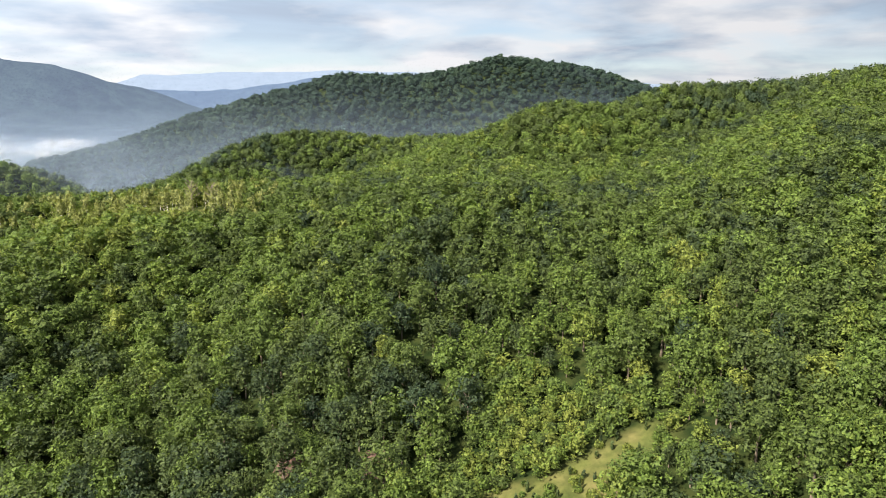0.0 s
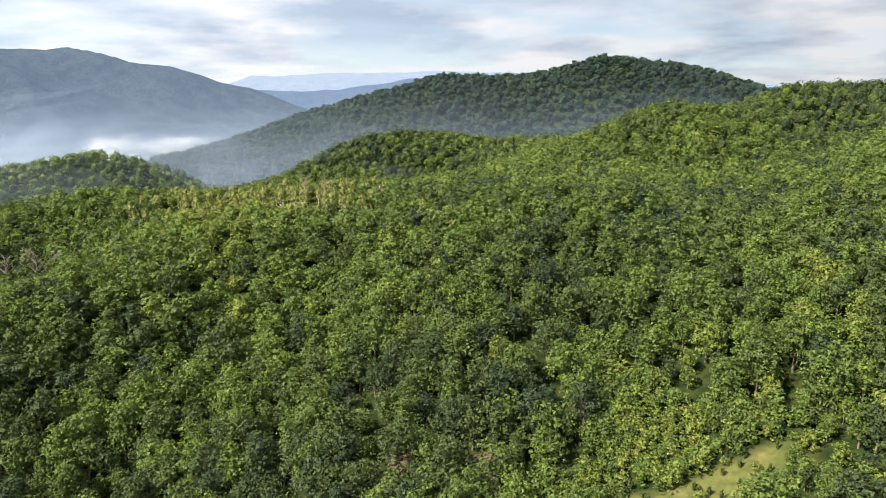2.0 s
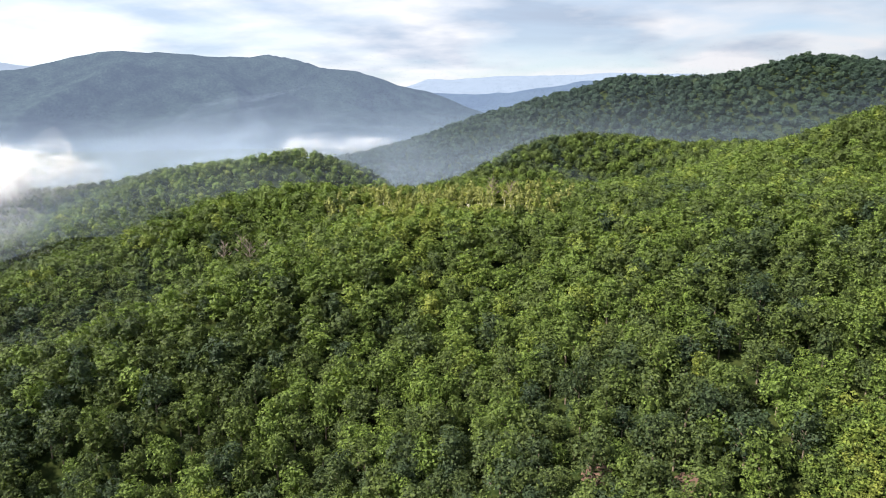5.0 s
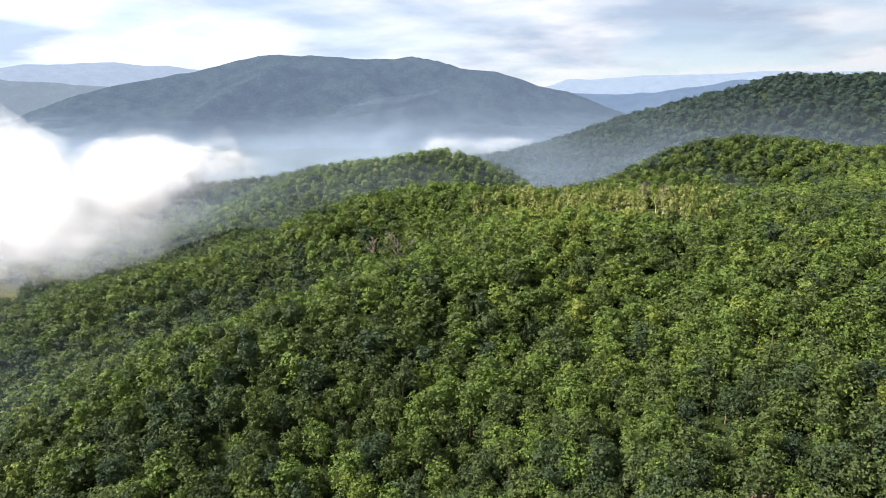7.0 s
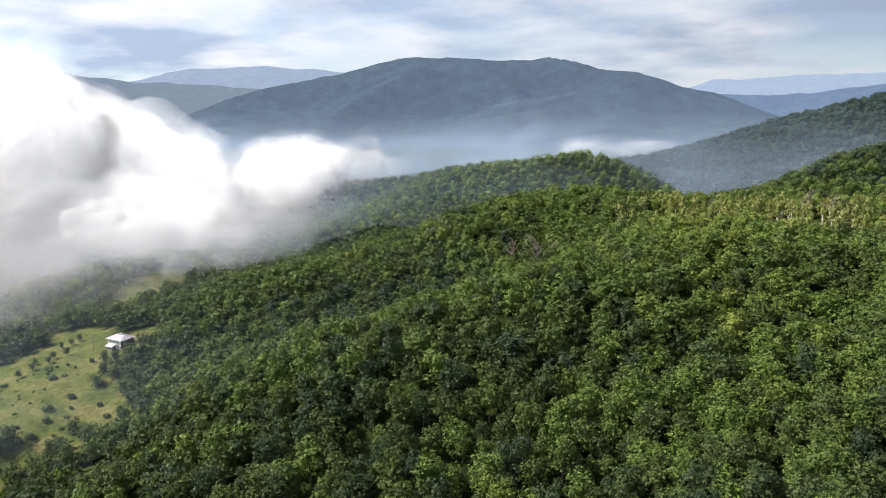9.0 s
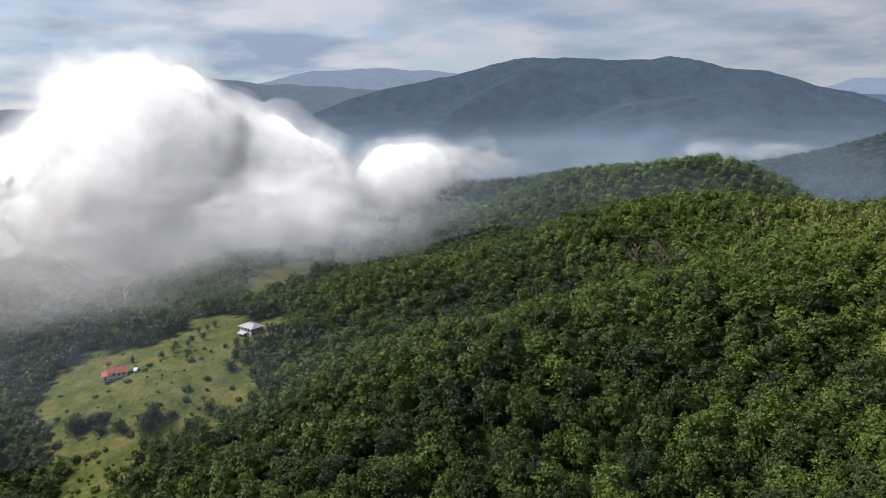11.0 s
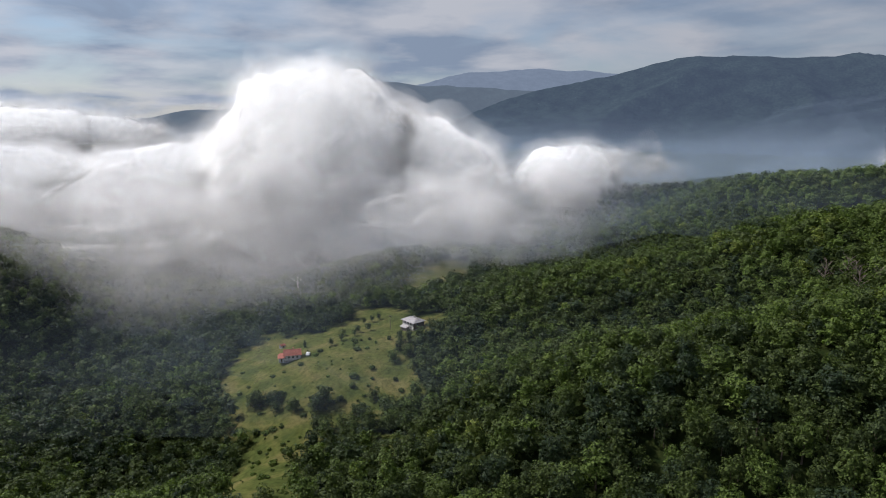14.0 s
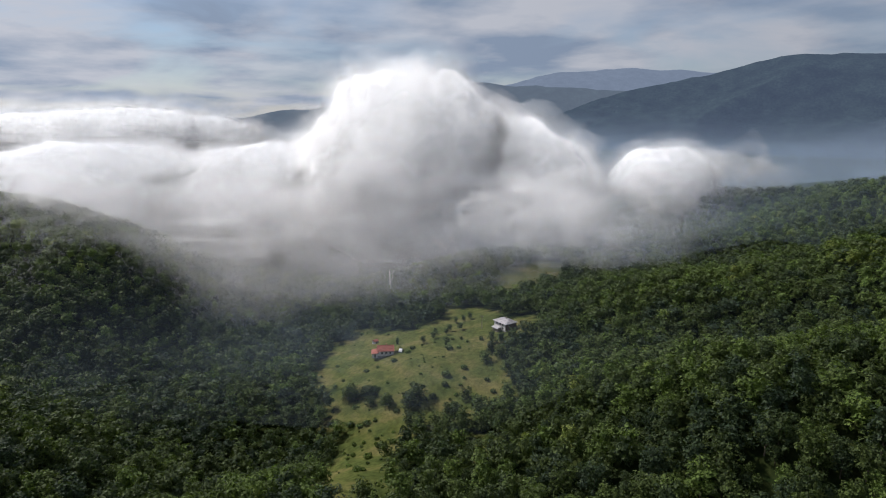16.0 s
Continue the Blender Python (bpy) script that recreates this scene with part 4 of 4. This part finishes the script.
for x, y, h in ((-216, 240, 12.5), (-210, 245, 12), (-199, 236, 13), (-194, 240, 11.5), (-205, 242, 12), (-108, 292, 13), (-98, 288, 12)):
    t = tagged(new("bare_tree", bare_mesh(RNG, DEADWOOD, 14)), "leafless grey-brown tree among green crowns", "tree", "bare trees on the slope")
    t.matrix_world = pose(x, y, ground_at(x, y), 0, 0, x * 11 % 360) @ Matrix.Diagonal((h * 0.9, h * 0.9, h, 1))
snag = tagged(new("dead_snag", bare_mesh(RNG, PALEWOOD, 4)), "tall pale dead trunk standing in the misty valley", "tree")
snag.matrix_world = pose(-442, 74, ground_at(-442, 74), 3, 2, 0) @ Matrix.Diagonal((16, 16, 17, 1))


def ridge_pine(x, y, h):
    """A thin flat-topped pine that stands above the canopy."""
    p = tagged(new("pine_tree"), "lone thin flat-topped pine above the ridge's canopy", "tree")
    sv, sf = stem(RNG, 5)
    part("trunk", mesh_from("trunk", sv * (1, 1, 1.5), sf, [BARK], True), p)
    v, f, q = crown(RNG, 5, 26, 0.05, ICO1)
    v = v * (0.9, 0.9, 0.4) + (0, 0, 0.62)
    part("crown", mesh_from("crown", v, f, [LEAF], False, {"tint": np.full(len(v), 0.05)}, None, q), p)
    p.matrix_world = pose(x, y, ground_at(x, y), 0, 0, 20) @ Matrix.Diagonal((h * 0.8, h * 0.8, h, 1))


ridge_pine(258, 384, 17)

# ---- distance ----
M_CREST = [(-75, 3200, -20), (-67, 3200, 60), (-63.7, 3200, 116), (-61.4, 3200, 164), (-57.9, 3200, 226), (-55, 3200, 259), (-54.1, 3200, 270), (-52.6, 3200, 285), (-50.8, 3200, 313), (-48.9, 3200, 344), (-47.8, 3200, 365), (-46.2, 3200, 372),
           (-44.6, 3200, 362), (-41.2, 3200, 368), (-38.7, 3200, 366), (-37.2, 3200, 353), (-36, 3200, 360), (-34, 3200, 345), (-31.4, 3200, 318), (-28.8, 3200, 297), (-27.2, 3200, 263), (-25.5, 3200, 232), (-23.3, 3200, 213), (-21.6, 3200, 185),
           (-18.9, 3200, 125), (-12, 3200, 0)]


def backdrop_range(name, rows, near, far, b0, b1, mat, label, rough, step=0.16, spurs=0.0):
    h = crest(polar(rows), near, far)
    d0, d1 = rows[0][1] - near, rows[0][1] + far * 0.5
    bs, ds = np.arange(b0, b1, step), np.linspace(d0, min(d1, 4850), 60)
    b, d = np.meshgrid(np.radians(bs), ds)
    x, y = d * np.sin(b), d * np.cos(b)
    z = h(x, y)
    flat = list(zip(x.ravel(), y.ravel()))
    fine = np.array([noise.fractal(Vector((u / 160, v / 160, 3.1)), 0.9, 2.1, 5) for u, v in flat]).reshape(x.shape)
    side = np.array([1 - 2 * abs(noise.noise(Vector((u / 430, v / 430, 7.7)))) for u, v in flat]).reshape(x.shape)
    share = np.clip((rows[0][1] - d) / near, 0, 1)
    z = z + fine * rough * np.clip(z / 120, 0, 1) + spurs * side * np.sin(np.pi * share) * np.clip(z / 60, 0, 1) - 8
    w, hh = len(bs), len(ds)
    i = (np.arange(hh - 1)[:, None] * w + np.arange(w - 1)).ravel()
    return tagged(new(name, mesh_from(name, np.stack([x, y, z], -1).reshape(-1, 3), np.stack([i, i + 1, i + w + 1, i + w], 1), [mat], True)), label, "mountain", kind="structure")


def far_material(name, colour, haze_glow, amount):
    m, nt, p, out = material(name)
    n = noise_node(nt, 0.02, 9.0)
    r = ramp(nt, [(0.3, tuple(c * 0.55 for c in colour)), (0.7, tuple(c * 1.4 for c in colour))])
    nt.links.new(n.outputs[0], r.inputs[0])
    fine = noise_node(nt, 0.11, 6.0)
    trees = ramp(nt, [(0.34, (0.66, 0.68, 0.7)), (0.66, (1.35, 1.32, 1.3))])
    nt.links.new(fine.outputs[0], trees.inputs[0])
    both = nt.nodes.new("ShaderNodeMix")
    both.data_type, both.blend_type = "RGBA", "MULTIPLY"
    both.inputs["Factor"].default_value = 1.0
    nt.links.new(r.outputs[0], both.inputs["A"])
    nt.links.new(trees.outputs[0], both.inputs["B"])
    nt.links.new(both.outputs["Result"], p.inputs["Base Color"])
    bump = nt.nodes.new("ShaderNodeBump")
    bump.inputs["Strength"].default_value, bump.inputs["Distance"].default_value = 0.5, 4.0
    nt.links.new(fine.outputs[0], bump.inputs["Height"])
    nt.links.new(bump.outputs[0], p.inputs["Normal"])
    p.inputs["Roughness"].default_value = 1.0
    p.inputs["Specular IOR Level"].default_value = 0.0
    # emission paints the blue haze of distance over the slopes
    p.inputs["Emission Color"].default_value = (*haze_glow, 1)
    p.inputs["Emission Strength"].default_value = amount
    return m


backdrop_range("backdrop_mountain", M_CREST, 850, 900, -74, -12, far_material("far_forest", (0.013, 0.020, 0.017), (0.32, 0.41, 0.61), 0.138), "long forested mountain with painted blue haze", 5, 0.1, 75)
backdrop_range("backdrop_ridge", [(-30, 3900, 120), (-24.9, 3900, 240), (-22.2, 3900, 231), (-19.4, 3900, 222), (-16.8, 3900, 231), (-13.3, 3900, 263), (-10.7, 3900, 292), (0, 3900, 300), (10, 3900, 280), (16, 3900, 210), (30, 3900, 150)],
               700, 500, -30, 30, far_material("far_ridge", (0.012, 0.018, 0.018), (0.34, 0.46, 0.72), 0.2), "dark blue forested ridge with painted haze", 10, 0.2, 40)
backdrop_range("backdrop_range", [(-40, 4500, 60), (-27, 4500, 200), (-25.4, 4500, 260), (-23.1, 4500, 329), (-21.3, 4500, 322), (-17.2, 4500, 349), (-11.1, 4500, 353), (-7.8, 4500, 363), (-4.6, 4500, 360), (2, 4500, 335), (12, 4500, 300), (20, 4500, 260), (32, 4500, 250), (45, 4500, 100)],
               900, 600, -40, 45, far_material("far_range", (0.02, 0.024, 0.03), (0.50, 0.61, 0.76), 0.32), "pale blue mountain range with painted haze", 8, 0.25, 30)
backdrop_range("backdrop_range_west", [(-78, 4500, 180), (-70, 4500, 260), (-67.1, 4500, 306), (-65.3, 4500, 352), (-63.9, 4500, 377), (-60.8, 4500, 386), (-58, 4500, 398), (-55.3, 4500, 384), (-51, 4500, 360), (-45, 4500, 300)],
               900, 600, -78, -45, far_material("far_range_west", (0.02, 0.024, 0.03), (0.46, 0.55, 0.69), 0.31), "blue mountain range under cloud with painted haze", 8, 0.25, 30)
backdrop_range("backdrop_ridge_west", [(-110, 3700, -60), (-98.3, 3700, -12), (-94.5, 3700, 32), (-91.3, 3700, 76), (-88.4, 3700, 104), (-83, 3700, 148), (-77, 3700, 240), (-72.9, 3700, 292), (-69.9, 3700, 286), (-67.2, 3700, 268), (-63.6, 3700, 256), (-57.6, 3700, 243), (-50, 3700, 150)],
               700, 500, -110, -50, far_material("far_ridge_west", (0.012, 0.018, 0.018), (0.42, 0.50, 0.62), 0.22), "ridge behind the fog with painted dark blue haze", 10, 0.2, 40)


# ---- fog ----
FOG = vapour("fog", 1.0, (0.71, 0.72, 0.74), 0.022, 700.0)
# the blue base colour paints in the tint of distance
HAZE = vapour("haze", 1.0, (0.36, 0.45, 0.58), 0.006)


def fog_core():
    """The thick heart of a bank: droplets so many that nothing shows through."""
    m, nt, p, out = material("fog_heart")
    scatter(p, (0.71, 0.72, 0.74), 700.0)
    return m


HEART = fog_core()


def airy(v):
    """Fog has no true surface: normals are tipped upwards so sides turned from the sun shade as lit."""
    q = v * 0.45 + (0, 0, 0.8)
    return q / np.linalg.norm(q, axis=1, keepdims=True)


def fog_bank(name, centre, radii, turn, shells, label, seed, level=5, lumps=0.25, foot=0.25, mat=None, fade=0.0, puffs=0):
    """Nested uneven skins of thin vapour, thickest inside. shells: (share of the radii, density)."""
    v, f = icosphere(level)
    bank = None
    rot = Matrix.Rotation(math.radians(turn), 3, "Z")
    for k, (share, density) in enumerate(shells):
        d = np.empty(len(v))
        for i, p in enumerate(v):
            q = Vector(p * (radii[0] / radii[2], radii[1] / radii[2], 1.0)) * 1.6 + Vector((seed, seed * 2.3, 0.22 * k))
            d[i] = 1 + lumps * (noise.fractal(q, 0.8, 2.1, 5)) + lumps * 0.6 * (0.5 - abs(noise.noise(q * 2.3)))
        w = v * d[:, None] * share * np.array(radii)
        thin = np.clip((w[:, 2] / radii[2] + 0.8) / 1.1, 0, 1) * (1 - foot) + foot
        if fade:
            thin = thin * np.clip(1 - w[:, 2] / (radii[2] * share), 0, 1) ** fade
        me = mesh_from(name, w @ np.array(rot.transposed()), f, [mat or FOG], True, {"veil": density * thin}, None, airy(v))
        ob = new(name if bank is None else "vapour_layer", me)
        if bank is None:
            bank = ob
            bank.location = centre
        else:
            ob.parent = bank
    rng = np.random.default_rng(int(seed * 10))
    if puffs:
        V, T, D, n = [], [], [], 0
        bv, bf = icosphere(3)
        for k in range(puffs):
            d = rng.standard_normal(3)
            d[2] = d[2] * 0.8 + 0.25
            d /= np.linalg.norm(d)
            r = rng.uniform(0.14, 0.34) * radii[2]
            o = Vector((k * 3.7, seed, 1.1))
            lump = np.array([1 + 0.5 * noise.fractal(Vector(p) * 1.5 + o, 0.8, 2.1, 4) for p in bv])
            V.append(bv * lump[:, None] * r * (1.3, 1.3, 0.9) + d * rng.uniform(0.78, 1.06) * np.array(radii))
            T.append(bf + n)
            n += len(bv)
            D.append(np.full(len(bv), rng.uniform(0.04, 0.1) * (1.0 if d[2] > -0.1 else 0.5)))
        part("vapour_puffs", mesh_from("vapour_puffs", np.concatenate(V) @ np.array(rot.transposed()), np.concatenate(T), [mat or FOG], True, {"veil": np.concatenate(D)}, None, airy(np.tile(bv, (puffs, 1)))), bank)
    return tagged(bank, label, "fog", kind="stuff")


def fog_dome(name, centre, radii, turn, label, seed, soft=13.0, lumps=0.26, level=4, skins=13):
    """A billowing bank that lies on the valley: an opaque heart in skins of vapour that thin outwards and more slowly downwards."""
    v, f = icosphere(level)
    size = np.array(radii)
    low = v[:, 2] < 0
    dome = v * np.where(low[:, None], (1.0, 1.0, 0.3), 1.0)
    swell = np.empty(len(v))
    for i, p in enumerate(dome * size):
        q = Vector(p / 62.0) + Vector((seed, seed * 2.3, seed * 0.7))
        swell[i] = noise.fractal(q, 0.7, 2.1, 5) + 0.55 * (0.4 - abs(noise.noise(q * 2.4))) + 0.25 * (0.4 - abs(noise.noise(q * 5.7)))
    body = dome * (1 + lumps * swell)[:, None] * size
    out = dome / np.linalg.norm(dome, axis=1, keepdims=True)
    out = out * np.where(low[:, None], (1.5, 1.5, 2.6), 1.0)
    rot = np.array(Matrix.Rotation(math.radians(turn), 3, "Z").transposed())
    bank = tagged(new(name, mesh_from(name, body @ rot, f, [HEART], True, None, None, airy(v))), label, "fog", kind="stuff")
    bank.location = centre
    for k in range(1, skins + 1):
        far = (k / skins) ** 1.4
        ragged = np.array([0.9 + 0.5 * noise.noise(Vector(p / 30.0) + Vector((seed, 0.25 * k, 1.0))) for p in body])
        w = body + out * (soft * far * np.clip(ragged, 0.2, 1.6))[:, None]
        part("vapour_layer", mesh_from("vapour_layer", w @ rot, f, [FOG], True, {"veil": np.full(len(v), 0.19 * (1 - k / (skins + 1)) ** 1.2 + 0.008)}, None, airy(v)), bank)
    return bank


def at_bearing(b, d, z):
    return (d * math.sin(math.radians(b)) - 37, d * math.cos(math.radians(b)) - 18, z)


FAINT = [(1.16, 0.02), (1.0, 0.035), (0.82, 0.045), (0.6, 0.045)]
WISP = [(1.16, 0.03), (1.06, 0.045), (0.96, 0.055), (0.86, 0.06), (0.76, 0.065), (0.64, 0.06), (0.5, 0.05)]
fog_dome("fog_bank", at_bearing(-75.5, 620, 62), (98, 86, 126), 75, "towering bright white morning fog bank over the valley", 1.7, 24.0, 0.17, 5)
fog_dome("fog_bank_shoulder", at_bearing(-66.5, 625, 60), (78, 66, 86), 66, "rounded white shoulder of the tall fog bank", 9.4, 22.0, 0.17)
fog_dome("fog_bank_low", at_bearing(-86, 700, 60), (120, 84, 62), 86, "long low white fog bank lying on the valley", 4.1, 20.0, 0.17)
fog_dome("fog_bank_low", at_bearing(-103, 760, 58), (210, 90, 60), 103, "low white fog bank further down the valley", 6.7, 20.0, 0.17)
fog_dome("cloud_bank_far", at_bearing(-98, 2500, 50), (460, 160, 88), 98, "far bank of low white cloud under the ridge", 3.3, 70.0, 0.16, 4, 9)
fog_bank("fog_apron", at_bearing(-77, 560, 78), (95, 60, 30), 77, WISP, "thinning skirt of fog under the tall bank", 3.6, 4, 0.42, puffs=40)
fog_dome("fog_puff", at_bearing(-54.5, 600, 92), (40, 36, 34), 54, "small rounded white fog puff beside the big bank", 2.2, 14.0, 0.24, 4)
fog_bank("fog_wisp", at_bearing(-51, 600, 100), (50, 40, 26), 54, WISP, "small ragged white fog puff beside the big bank", 8.3, 4, 0.42, puffs=40)
fog_bank("valley_mist", at_bearing(-77, 510, 46), (230, 112, 50), 77, [(1.1, 0.05), (0.98, 0.07), (0.86, 0.085), (0.72, 0.1), (0.56, 0.1)], "thin grey mist under the fog bank", 2.9, 4, 0.4)
fog_bank("valley_mist", at_bearing(-98, 500, 60), (150, 90, 52), 98, [(1.1, 0.04), (0.95, 0.055), (0.78, 0.065), (0.58, 0.07)], "thin grey mist drifting over the far slope", 3.7, 4, 0.4)
fog_bank("fog_skirt", at_bearing(-60, 440, 86), (64, 44, 34), 60, WISP, "ragged skirt of fog creeping up the wooded flank", 12.4, 4, 0.42, puffs=30)
fog_bank("fog_skirt", at_bearing(-67, 500, 72), (70, 40, 34), 67, WISP, "ragged skirt of fog over the valley woods", 13.8, 4, 0.42, puffs=30)
fog_bank("fog_wisp", at_bearing(-101, 520, 92), (36, 26, 16), 100, WISP, "torn wisp of fog on the wooded slope", 5.5, 4, 0.42, puffs=20)
fog_bank("fog_wisp", at_bearing(-31, 900, 100), (34, 28, 18), 30, FAINT, "white fog wisp at the foot of the mountain", 6.1, 4, 0.6, puffs=12)
fog_bank("fog_wisp", at_bearing(-26.5, 1000, 100), (40, 26, 13), 26, FAINT, "white fog wisp in the side valley", 7.4, 4, 0.6, puffs=12)
# blue shells stand in for aerial haze, set by bearing to veil slopes behind
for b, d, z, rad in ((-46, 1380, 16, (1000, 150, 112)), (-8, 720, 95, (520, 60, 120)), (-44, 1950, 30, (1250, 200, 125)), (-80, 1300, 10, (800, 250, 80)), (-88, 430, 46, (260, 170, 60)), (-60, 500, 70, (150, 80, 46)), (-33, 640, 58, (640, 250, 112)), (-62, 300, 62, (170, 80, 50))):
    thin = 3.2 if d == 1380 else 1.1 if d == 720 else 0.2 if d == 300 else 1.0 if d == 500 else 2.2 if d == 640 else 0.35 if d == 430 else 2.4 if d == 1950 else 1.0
    fog_bank("valley_haze", at_bearing(b, d, z), rad, b * -1, [(1.0, 0.05 * thin), (0.88, 0.055 * thin), (0.75, 0.055 * thin), (0.58, 0.06 * thin)], "thin blue shells standing in for aerial haze", d * 0.01, 4, 0.2, 1.0, HAZE, 1.4)
